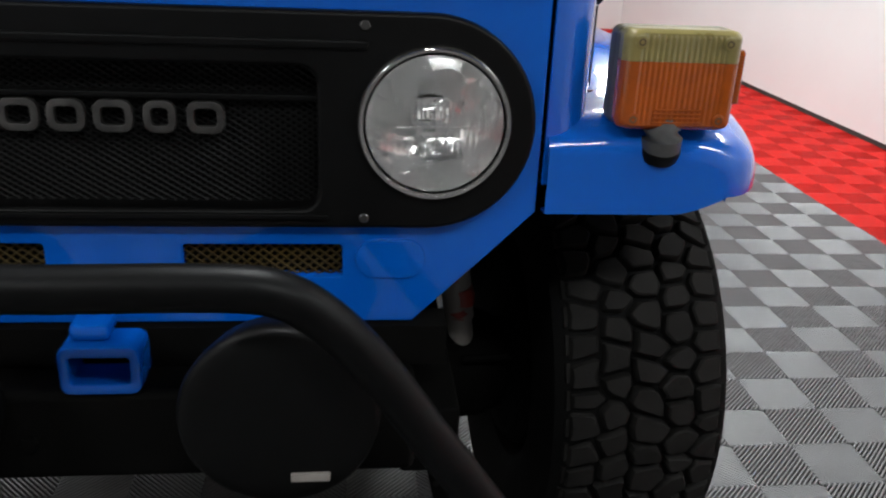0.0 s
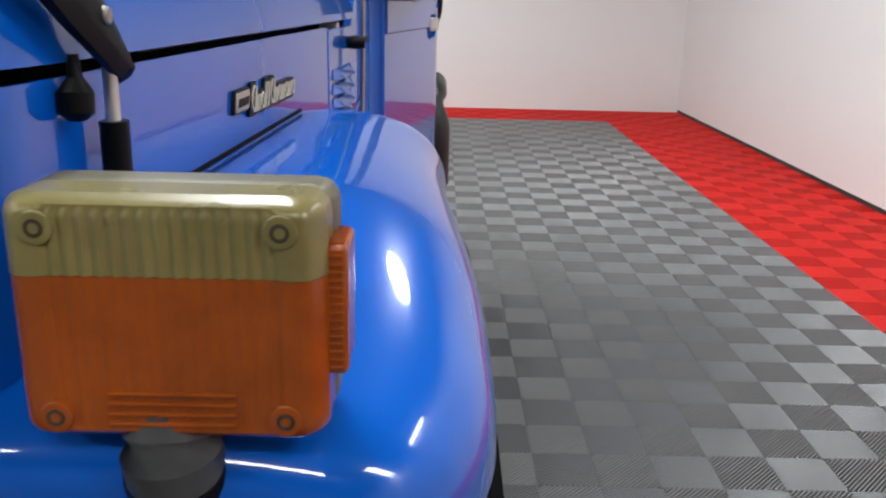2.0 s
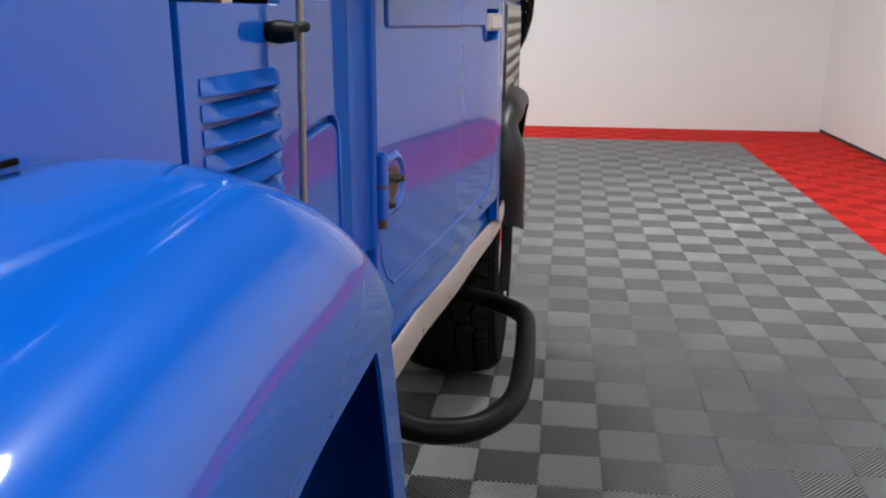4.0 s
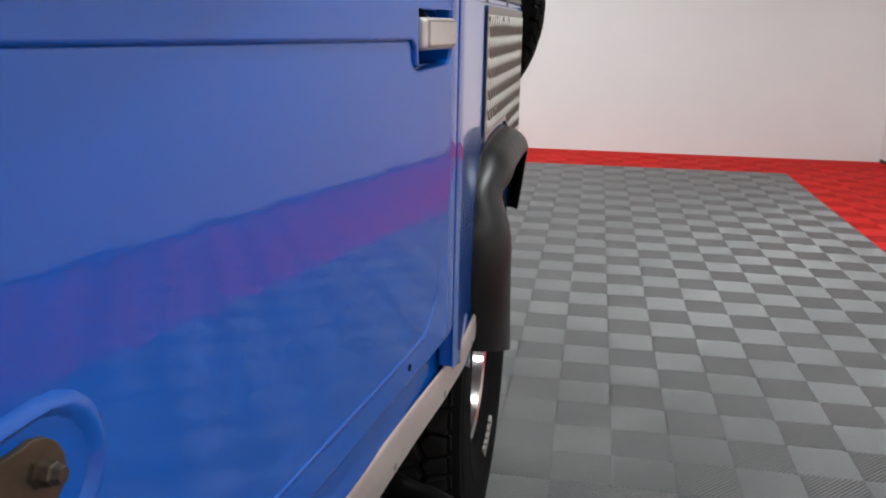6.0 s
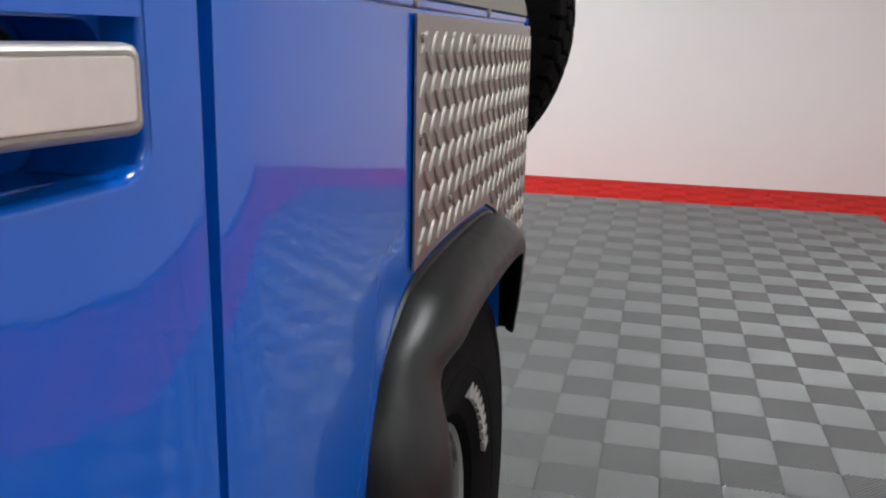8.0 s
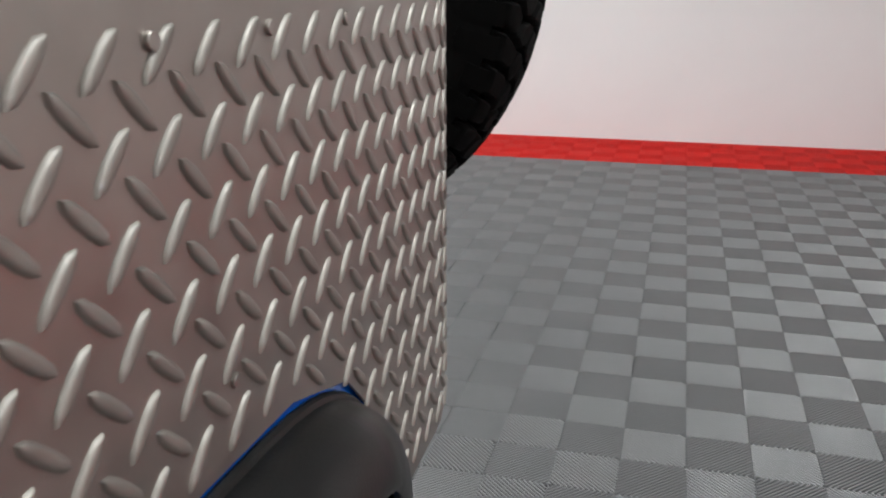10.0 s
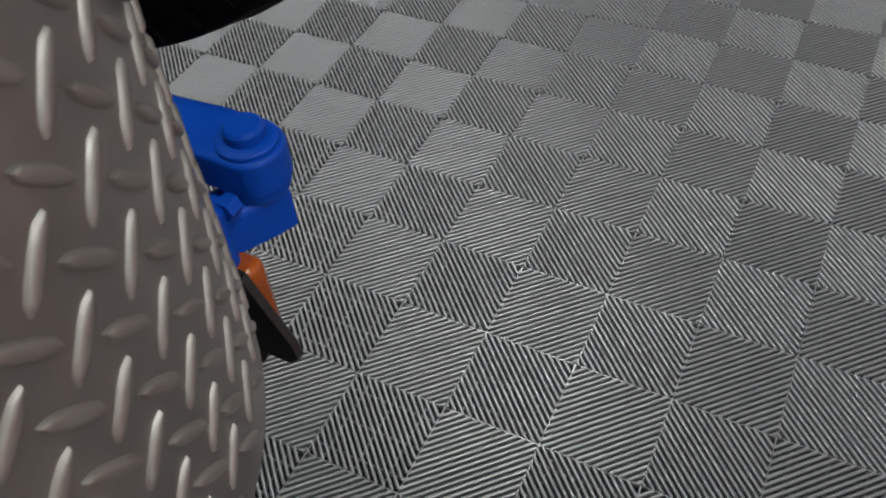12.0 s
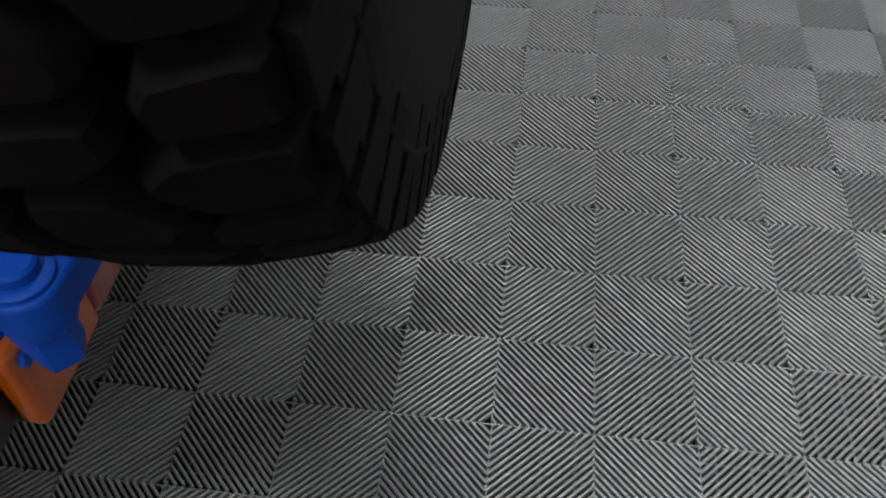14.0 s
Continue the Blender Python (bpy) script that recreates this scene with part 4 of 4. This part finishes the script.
twin(flare)

# diamond plate with raised lugs
CORNER, YC = 0.222, -4.648
DP = [(-5.272, 0.866), (-5.272, 1.0975), (-4.25, 1.0975), (-4.25, 0.705), (-4.46, 0.705), (-4.58, 0.704), (-4.63, 0.692), (-4.775, 0.685), (-4.81, 0.795), (-4.86, 0.846), (-4.94, 0.871), (-5.10, 0.875), (-5.20, 0.873)]


def wrap(u, v, w):
    """Flat on the side, bent round the rear corner."""
    e = u - YC
    if e <= 0:
        return Vector((-1.655 + w, u, v))
    a = min(math.pi / 2, e / CORNER)
    rest = max(0.0, e - CORNER * math.pi / 2)
    return Vector((-1.655 - CORNER * (1 - math.cos(a)) + w * math.cos(a) - rest, YC + CORNER * math.sin(a) + w * math.sin(a), v))


def inside(u, v, poly, gap):
    hit = False
    n = len(poly)
    for i in range(n):
        (a, b), (c, d) = poly[i], poly[(i + 1) % n]
        if (b > v) != (d > v) and u < (c - a) * (v - b) / (d - b) + a:
            hit = not hit
        l2 = (c - a) ** 2 + (d - b) ** 2
        t = max(0, min(1, ((u - a) * (c - a) + (v - b) * (d - b)) / l2))
        if math.hypot(u - a - t * (c - a), v - b - t * (d - b)) < gap:
            return False
    return hit


def low_edge(u):
    pts = [DP[0]] + DP[:2:-1] + [(-4.2, 0.705)]
    for (a, b), (c, d) in zip(pts, pts[1:]):
        if a <= u <= c:
            return b + (d - b) * (u - a) / (c - a)
    return 0.87


strips = sorted(set([-5.272 + 0.624 * k / 10 for k in range(11)] + [YC + 0.3487 * k / 18 for k in range(19)] + [u for u, v in DP[3:]]))
bm = shell([[wrap(u, low_edge(u) + (1.0975 - low_edge(u)) * k / 6, -0.0025) for k in range(7)] for u in strips], 0.0022)
dplate = tpart("diamond_plate", bm, PLATE, "bright diamond tread metal plate on the rear quarter")


def lug(bm, u, v, tilt):
    """One raised bar with pointed ends."""
    L, W, H = 0.0160, 0.0040, 0.0026
    c, s = math.cos(tilt), math.sin(tilt)
    put = lambda a, b, h: bm.verts.new(wrap(u + a * c - b * s, v + a * s + b * c, h - 0.0004))
    rim = [(-L, 0), (-L * .75, -W * .75), (-L * .3, -W), (L * .3, -W), (L * .75, -W * .75), (L, 0), (L * .75, W * .75), (L * .3, W), (-L * .3, W), (-L * .75, W * .75)]
    levels = [[put(a * f, b * g, h) for a, b in rim] for f, g, h in ((1.0, 1.0, -0.0003), (0.96, 0.86, H * 0.55), (0.88, 0.55, H * 0.92), (0.80, 0.22, H))]
    for lo, hi in zip(levels, levels[1:]):
        for i in range(10):
            j = (i + 1) % 10
            bm.faces.new((lo[i], lo[j], hi[j], hi[i]))
    bm.faces.new(levels[-1])


bm = bmesh.new()
P = 0.036
for i in range(-2, 30):
    for j in range(-2, 13):
        for du, tilt in ((0.0, radians(45)), (P / 2, radians(-45))):
            u, v = -5.216 + i * P + du, 0.712 + j * P + du
            if inside(u, v, DP, 0.008):
                lug(bm, u, v, tilt)
tread = tpart("tread_pattern", bm, LUG, "raised slanting tread bars", dplate, even=False)
tread["kind"] = "stuff"
for u in (-5.255, -5.14, -5.04, -4.94, -4.84, -4.74):
    tpart("rivet", disc(wrap(u, 1.077, 0.001), "x", 0.0042, 0.001, 0.0004, 12), PLATE, parent=dplate)
for u, v in ((-5.255, 0.89), (-5.14, 0.912), (-5.0, 0.914), (-5.255, 0.985)):
    tpart("rivet", disc(wrap(u, v, 0.001), "x", 0.0042, 0.001, 0.0004, 12), PLATE, parent=dplate)
twin(dplate)
# tub end, soft top, screen
tpart("tail_panel", boxed((CX - 0.524, -4.456, 0.71), (CX + 0.524, -4.434, 1.108), 0.004), BLUE, "blue tail panel")
tpart("soft_top", join(boxed((CX - 0.728, -5.585, 1.111), (CX + 0.728, -4.66, 1.125), 0.005), shell([[Vector((CX + s * (0.722 - 0.12 * (z - 1.12)), y, z)) for s, z in ((1, 1.12), (1, 1.45), (1, 1.78), (0.9, 1.83), (0, 1.85), (-0.9, 1.83), (-1, 1.78), (-1, 1.45), (-1, 1.12))] for y in (-6.55, -6.0, -5.4, -4.9, -4.66)], 0.004)), VINYL, "grey vinyl soft top")
flap = [[Vector((-1.668 + w, y, z)) for z, w in ((1.150, -0.002), (1.128, 0.006), (1.112, 0.009))] for y in (-5.26, -5.0, -4.8, -4.66)]
tpart("vinyl_flap", shell(flap, 0.003), VINYL, "lower edge of the grey vinyl")
screen = tpart("windscreen_frame", plate(rounded(CX - 0.66, 1.12, CX + 0.66, 1.82, 0.06, 5), [rounded(CX - 0.60, 1.24, CX + 0.60, 1.76, 0.05, 5)], front(-6.60), 0.04, 0.006), BLUE, "blue windscreen frame")
tpart("windscreen", boxed((CX - 0.61, -6.585, 1.23), (CX + 0.61, -6.58, 1.77)), CLEAR, "flat clear glass", screen)


# wheels
def tyre_blocks(c, axis, R, half, n, seed):
    """Chunky interlocking tread blocks round a tyre."""
    rng = random.Random(seed)
    bm = bmesh.new()
    C = Vector(c)

    def at(u, th, r):
        drop = 0.018 * (abs(u) / half) ** 2.4
        a, b = (r - drop) * math.cos(th), (r - drop) * math.sin(th)
        return C + (Vector((u, a, b)) if axis == "x" else Vector((a, u, b)))
    step = 2 * math.pi / n
    edges = (-1.0, -0.62, -0.21, 0.21, 0.62, 1.0)
    spots = {}

    def corner(b, h):
        """Wandering corner h (in half steps) on the groove line b between two lanes."""
        key = (b, h % (2 * n))
        if key not in spots:
            side = 0.0 if b in (0, 5) else (-0.05 if (h + b) % 2 else 0.05)
            spots[key] = (edges[b] + side + (rng.uniform(-.07, .07) if 0 < b < 5 else 0), rng.uniform(-.2, .2))
        u, f = spots[key]
        return Vector((u * half, (h * 0.5 + f) * step * R))
    for li in range(5):
        for k in range(n):
            h0 = 2 * k + li % 2
            ring = [corner(li, h0), corner(li, h0 + 1), corner(li, h0 + 2), corner(li + 1, h0 + 2), corner(li + 1, h0 + 1), corner(li + 1, h0)]
            soft = []
            for a, b in zip(ring, ring[1:] + ring[:1]):
                soft += [a.lerp(b, 0.13), a.lerp(b, 0.87)]
            mid = sum(soft, Vector((0, 0))) / len(soft)
            lift = rng.uniform(-.0008, .0008)
            levels = []
            for gap, r in ((0.0032, R - 0.016), (0.0050, R - 0.003), (0.0082, R - lift)):
                levels.append([bm.verts.new(at(q.x, q.y / R, r)) for q in (p + (mid - p) * min(0.6, gap / (mid - p).length) for p in soft)])
            m = len(soft)
            for lo, hi in zip(levels, levels[1:]):
                for i in range(m):
                    bm.faces.new((lo[i], lo[(i + 1) % m], hi[(i + 1) % m], hi[i]))
            bm.faces.new(levels[-1])
            t0, w = h0 * 0.5 * step, step
            if li in (0, 4):
                s = -1 if li == 0 else 1
                a, b = t0 + 0.12 * w, t0 + 0.82 * w
                long = rng.choice((0.030, 0.044, 0.052))
                q = [(half * s * 1.02, a, R - 0.002), (half * s * 1.02, b, R - 0.002), (half * s * 1.05, b, R - long), (half * s * 1.05, a, R - long)]
                o = [bm.verts.new(at(u, th, r)) for u, th, r in q]
                i2 = [bm.verts.new(at(u * 0.95, th, r - 0.004)) for u, th, r in q]
                for i in range(4):
                    bm.faces.new((i2[i], i2[(i + 1) % 4], o[(i + 1) % 4], o[i]))
                bm.faces.new(o)
    return bm


def wheel(name, c, axis, R, width, outer, label, parent=None, marks=False, blocks=60, deep=0.016, square=0.86, tread=TREAD):
    half = width / 2
    prof = [(-0.66, 0.198), (-0.86, 0.212), (-0.975, 0.25), (-1.0, 0.315), (-0.97, 0.372), (-0.04 - square, R - 0.030), (0.06 - square, R - deep - 0.005), (-0.4, R - deep - 0.0005), (0, R - deep),
            (0.4, R - deep - 0.0005), (square - 0.06, R - deep - 0.005), (square + 0.04, R - 0.030), (0.97, 0.372), (1.0, 0.315), (0.975, 0.25), (0.86, 0.212), (0.66, 0.198)]
    tyre = tpart(name, lathe([(h * half, r * R / 0.41 if r < 0.38 else r) for h, r in prof], c, axis, 72, close=True), RUBBER, label)
    tpart("tread", tyre_blocks(c, axis, R, half * square, blocks, 3), tread, "deep blocky tread", tyre, even=False)
    o = outer
    rim = [(0.6 * half * o, 0.203), (0.76 * half * o, 0.204), (0.79 * half * o, 0.198), (0.76 * half * o, 0.190), (0.5 * half * o, 0.182), (0.2 * half * o, 0.172), (0.22 * half * o, 0.12), (0.32 * half * o, 0.085), (0.42 * half * o, 0.08), (0.44 * half * o, 0.05), (0.44 * half * o, 0.002)]
    tpart("rim", lathe([(-0.6 * half * o, 0.200)] + rim, c, axis, 48), CHROME, "bright steel wheel", tyre)
    if axis == "x":
        tpart("brake_drum", lathe([(-0.98 * half * o, 0.04), (-0.95 * half * o, 0.17), (-0.80 * half * o, 0.190), (-0.3 * half * o, 0.190)], c, axis, 32), UNDER_AND_SHADE, "dirty black brake drum", tyre)
        for a in (-88, -82, -76, -70, -64, 20, 26, 32, 38, 44, 50, 56, 62) if marks else ():
            bm = bmesh.new()
            t = radians(a)
            m = Matrix.Translation(Vector(c) + Vector((half * o * 0.955, 0.244 * math.cos(t), 0.244 * math.sin(t)))) @ Matrix.Rotation(t, 4, "X")
            b2 = boxed((-0.004, -0.012, -0.0085), (0.003, 0.012, 0.0085), 0.001)
            join(bm, b2, m)
            tpart("sidewall_bar", bm, WHITE_MARK, "plain raised white bar", tyre)
    for r, w in ((0.352 * R / 0.41, 0.0025), (0.275 * R / 0.41, 0.003)):
        ringed = [(half * o * 0.97 + w * o * math.cos(q), r + w * math.sin(q)) for q in (radians(d) for d in range(0, 360, 45))]
        tpart("sidewall_ring", lathe(ringed, c, axis, 64, close=True), RUBBER, parent=tyre)
    return tyre


for s in (1, -1):
    turned = wheel("front_wheel", (CX + s * (-1.715 - CX), -7.38, 0.41), "x", 0.41, 0.278, s, "front wheel with chunky all-terrain tyre")
    hub = Vector((CX + s * (-1.715 - CX), -7.38, 0.41))
    turned.matrix_basis = Matrix.Translation(hub) @ Matrix.Rotation(radians(3.6), 4, "Z") @ Matrix.Translation(-hub)
    wheel("rear_wheel", (CX + s * (-1.795 - CX), -5.09, 0.41), "x", 0.41, 0.28, s, "rear wheel with white sidewall bars", marks=True)
wheel("spare_wheel", (-1.992, -4.264, 1.120), "y", 0.367, 0.224, 1, "spare wheel with shade-darkened shallow tread on the tail", blocks=56, deep=0.007, square=0.95, tread=SHADED_TREAD)

# springs, shocks, axles and frame
for s in (1, -1):
    X = lambda x: CX + s * (x - CX)
    top, low = Vector((X(-1.957), -7.45, 0.68)), Vector((X(-1.918), -7.45, 0.38))
    shock = tpart("shock_absorber", join(tube([top, top.lerp(low, 0.62)], 0.027, 20), tube([top.lerp(low, 0.60), low], 0.0225, 20)), GREY_SHOCK, "grey shock absorber with red marks")
    for a, b, dx in ((0.18, 0.30, 0.006), (0.31, 0.36, -0.004), (0.42, 0.52, 0.008), (0.55, 0.60, -0.002)):
        p, q = top.lerp(low, a), top.lerp(low, b)
        shift = Vector((s * dx, -0.008, 0))
        tpart("shock_mark", tube([p + shift, p.lerp(q, 0.5) + shift + Vector((0.002 * s, 0, 0)), q + shift], 0.0205, 16), RED_MARK, parent=shock)
    tpart("brake_hose", tube(smooth_line([(X(-1.995), -7.47, 0.68), (X(-1.993), -7.47, 0.55), (X(-1.99), -7.46, 0.40)], 4), 0.010), UNDER_AND_SHADE, parent=shock)
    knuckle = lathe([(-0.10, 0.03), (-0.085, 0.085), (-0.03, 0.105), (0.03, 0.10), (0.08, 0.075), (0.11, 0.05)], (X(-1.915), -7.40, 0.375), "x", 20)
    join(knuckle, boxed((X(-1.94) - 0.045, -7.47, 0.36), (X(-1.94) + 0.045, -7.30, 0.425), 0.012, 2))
    tpart("steering_knuckle", join(knuckle, tube([(X(-1.93), -7.50, 0.435), (X(-1.845), -7.50, 0.44)], 0.007)), UNDER_AND_SHADE, "dirty black steering knuckle")
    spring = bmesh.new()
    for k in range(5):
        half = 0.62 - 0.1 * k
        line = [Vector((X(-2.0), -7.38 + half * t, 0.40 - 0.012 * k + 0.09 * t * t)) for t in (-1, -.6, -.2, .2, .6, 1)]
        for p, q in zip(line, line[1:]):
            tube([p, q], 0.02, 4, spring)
    tpart("leaf_spring", spring, UNDER_AND_SHADE)
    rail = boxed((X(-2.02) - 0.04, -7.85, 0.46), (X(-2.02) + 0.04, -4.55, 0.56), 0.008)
    tpart("frame_rail", rail, UNDER_AND_SHADE, "dirty black frame rail")
tpart("front_axle", join(tube([(-3.05, -7.38, 0.40), (-1.75, -7.38, 0.40)], 0.045), lathe([(-0.12, 0.05), (-0.07, 0.13), (0.07, 0.13), (0.12, 0.05)], (-2.25, -7.38, 0.40), "y", 24)), UNDER_AND_SHADE)
tpart("rear_axle", join(tube([(-3.05, -5.09, 0.40), (-1.75, -5.09, 0.40)], 0.045), lathe([(-0.12, 0.05), (-0.07, 0.13), (0.07, 0.13), (0.12, 0.05)], (-2.4, -5.09, 0.40), "y", 24)), UNDER_AND_SHADE)
tpart("floor_pan", join(boxed((-2.95, -6.9, 0.50), (-1.85, -4.55, 0.57)), boxed((-2.6, -6.6, 0.36), (-2.2, -5.4, 0.52), 0.03)), UNDER_AND_SHADE)
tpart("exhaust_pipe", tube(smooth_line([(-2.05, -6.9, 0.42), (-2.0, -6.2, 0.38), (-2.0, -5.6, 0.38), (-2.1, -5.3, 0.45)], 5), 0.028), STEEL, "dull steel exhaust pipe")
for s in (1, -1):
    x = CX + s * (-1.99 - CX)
    tpart("inner_arch", boxed((x - 0.01, -5.5, 0.50), (x + 0.01, -4.54, 1.09)), UNDER_AND_SHADE)

# rear step between the frame rails
step_line = [(-2.68, -4.57), (-2.125, -4.57)] + arc(-2.155, -4.315, 0.030, 0, 90, 6) + arc(-2.65, -4.315, 0.030, 90, 180, 6)
tpart("rear_step", prism(step_line, lambda u, v, w: Vector((u, v, 0.505 + w)), 0.035, 0.006, 3), STEP_GREY, "dull grey steel rear step")

# spare wheel carrier, hinge and tail lamp
BX, BY = -1.788, -4.397
arm_line = arc(BX, BY, 0.0245, -70, 80, 8) + [(-1.82, BY + 0.026), (-1.86, BY + 0.023), (-1.90, BY + 0.023), (-1.90, BY - 0.008), (-1.86, BY - 0.014), (-1.82, BY - 0.022)]
arm = tpart("swing_arm", prism(arm_line, lambda u, v, w: Vector((u, v, 0.7265 + w)), 0.027, 0.004, 3), SATIN_BLUE, "thick blue swing arm for the spare wheel")
tpart("arm_tube", tube(smooth_line([(-1.87, BY + 0.006, 0.712), (-1.94, BY + 0.010, 0.718), (-2.05, BY + 0.012, 0.735), (-2.2, BY + 0.01, 0.77), (-2.4, BY + 0.01, 0.81)], 4), 0.0205, 16), SATIN_BLUE, parent=arm)
tpart("pivot_bolt", lathe([(0.0, 0.0205), (0.003, 0.0205), (0.0045, 0.0185), (0.005, 0.0135), (0.012, 0.0135), (0.0145, 0.0115), (0.0145, 0.001)], (BX, BY, 0.7265), "z", 24), SATIN_BLUE, parent=arm)
tpart("pivot_washer", lathe([(-0.005, 0.0215), (0.0, 0.0225), (0.003, 0.021), (0.003, 0.015)], (BX, BY, 0.6955), "z", 24), SATIN_BLUE, parent=arm)
hinge_b = tpart("carrier_hinge", join(tube([(BX, BY, 0.702), (BX, BY, 0.664)], 0.0145, 18), boxed((-1.842, -4.450, 0.610), (-1.782, -4.436, 0.708), 0.006, 3)), SATIN_BLUE, "blue cast hinge for the carrier")
tpart("hinge_lug", prism([(-1.826, -4.440), (-1.792, -4.440), (BX + 0.015, BY - 0.010), (BX + 0.021, BY + 0.004), (BX + 0.008, BY + 0.018), (BX - 0.012, BY + 0.010), (-1.816, -4.412)], lambda u, v, w: Vector((u, v, 0.690 + w)), 0.034, 0.006, 3), SATIN_BLUE, parent=hinge_b)
tpart("hinge_foot", prism([(-4.438, 0.612), (-4.438, 0.668), (-4.412, 0.676), (-4.408, 0.660), (-4.420, 0.640)], lambda u, v, w: Vector((-1.808 + w, u, v)), 0.020, 0.004, 2), SATIN_BLUE, parent=hinge_b)
for z in (0.640, 0.700):
    tpart("hinge_bolt", disc((-1.786, -4.433, z), "y", 0.008, 0.008, sides=6), SATIN_BLUE, parent=hinge_b)
lamp = tpart("tail_lamp", boxed((-1.982, -4.460, 0.566), (-1.774, -4.449, 0.646), 0.004, 2), BLACK, "long tail lamp with amber and red lenses")
tpart("amber_lens", boxed((-1.866, -4.450, 0.570), (-1.770, -4.428, 0.658), 0.008, 3), AMBER_SOLID, "amber plastic", lamp)
tpart("red_lens", boxed((-1.977, -4.450, 0.570), (-1.8665, -4.430, 0.658), 0.008, 3), RED_LENS, "dark red plastic", lamp)
for x in (-1.79, -1.96):
    tpart("screw", disc((x, -4.430, 0.61), "y", 0.004, 0.0015), STEEL, parent=lamp)
flap = tpart("rubber_flap", prism([(-1.80, 0.582), (-1.748, 0.580), (-1.740, 0.590), (-1.742, 0.604), (-1.769, 0.664), (-1.80, 0.668)], lambda u, v, w: Vector((u, -4.457 - w, v)), 0.007, 0.002), FLARE, "black rubber splash flap")
for ob in (arm, hinge_b, lamp, flap, twin(lamp)):
    ob.location = (0.0, 0.010, 0.030)

# ---- the floor: snap-together tiles with open slanting ribs ----
S = 0.1524
T = 2 * S


def rib_mesh(cells, name, mat, random_lift=0.0):
    """Slanting ribs, seam bars and corner knobs for each cell (ox, oy, slant)."""
    V, F = [], []

    def bar(p, q, half, z0, z1, taper=0.9, round_top=False):
        dx, dy = q[0] - p[0], q[1] - p[1]
        l = math.hypot(dx, dy)
        if l < 0.002:
            return
        nx, ny = -dy / l * half, dx / l * half
        b = len(V)
        if round_top:
            for f, z in ((1.0, z0), (1.0, z1 - 0.0032), (0.90, z1 - 0.0013), (0.63, z1 - 0.0003), (0.22, z1)):
                for (x, y), k in ((p, 1), (q, 1), (q, -1), (p, -1)):
                    V.append((x + nx * k * f, y + ny * k * f, z))
            for r in (0, 4, 8, 12):
                F.append((b + r, b + r + 1, b + r + 5, b + r + 4))
                F.append((b + r + 2, b + r + 3, b + r + 7, b + r + 6))
            F.append((b + 16, b + 17, b + 18, b + 19))
            return
        for (x, y), s in ((p, 1), (p, -1), (q, -1), (q, 1)):
            V.append((x + nx * s, y + ny * s, z0))
        for (x, y), s in ((p, 1), (p, -1), (q, -1), (q, 1)):
            V.append((x + nx * s * taper, y + ny * s * taper, z1))
        F.extend([(b + 4, b + 5, b + 6, b + 7), (b, b + 4, b + 7, b + 3), (b + 1, b + 2, b + 6, b + 5), (b, b + 1, b + 5, b + 4), (b + 3, b + 7, b + 6, b + 2)])

    N = 12
    pitch = S / N
    for ox, oy, slant in cells:
        m = 0.0002
        for k in range(1, 2 * N):
            c = k * pitch - pitch / 2
            if c > 2 * S - m:
                continue
            lo, hi = max(m, c - S + m), min(S - m, c - m)
            if hi - lo < 0.002:
                continue
            p, q = (lo, c - lo), (hi, c - hi)
            if not slant:
                p, q = (S - p[0], p[1]), (S - q[0], q[1])
            bar((ox + p[0], oy + p[1]), (ox + q[0], oy + q[1]), 0.0026, -0.0070, 0.0, round_top=True)
        for i in range(3):
            w = (i + 0.5) * S / 3
            bar((ox + w, oy), (ox + w, oy + S), 0.0009, -0.014, -0.0085)
            bar((ox, oy + w), (ox + S, oy + w), 0.0009, -0.014, -0.0085)
        bar((ox, oy + 0.0008), (ox + S, oy + 0.0008), 0.0013, -0.012, -0.0042)
        bar((ox + 0.0008, oy), (ox + 0.0008, oy + S), 0.0013, -0.012, -0.0040)
    me = bpy.data.meshes.new(name)
    me.from_pydata(V, [], F)
    me.polygons.foreach_set("use_smooth", [True] * len(me.polygons))
    me.set_sharp_from_angle(angle=radians(60))
    me.materials.append(mat)
    return me


def four(ox, oy):
    return [(ox + a * S, oy + b * S, (a + b) % 2 == 1) for a in (0, 1) for b in (0, 1)]


floor = tagged(part("floor", boxed((WEST, SOUTH, -0.12), (EAST + 0.1, NORTH, -0.0165)), GAP_SHADE, None, "grey checkered ribbed snap-together floor tiles with a red border", False), category="floor", kind="structure")
grey_tile, red_tile = rib_mesh(four(0, 0), "grey_tile", GREY_TILE), rib_mesh(four(0, 0), "red_tile", RED_TILE)
near, rest_grey, rest_red = [], [], []
for i in range(-19, 3):
    for j in range(-45, 3):
        x, y = i * T, j * T
        red = x > -0.01 or y > -0.01
        if -7 <= i and -26 <= j <= -1 and not red:
            near.append((x, y, grey_tile))
        elif red and ((i in (0, 1, 2) and -16 <= j) or (j in (0, 1) and -7 <= i)):
            near.append((x, y, red_tile))
        else:
            (rest_red if red else rest_grey).extend(four(x, y))
for name, cells, mat in (("far_grey_tiles", rest_grey, GREY_REST), ("far_red_tiles", rest_red, RED_REST)):
    ob = new(name, rib_mesh(cells, name, mat))
    ob.parent = floor
    ob["kind"] = "stuff"
for x, y, me in near:
    ob = new("tile", me)
    ob.location = (x, y, 0)
    ob.parent = floor
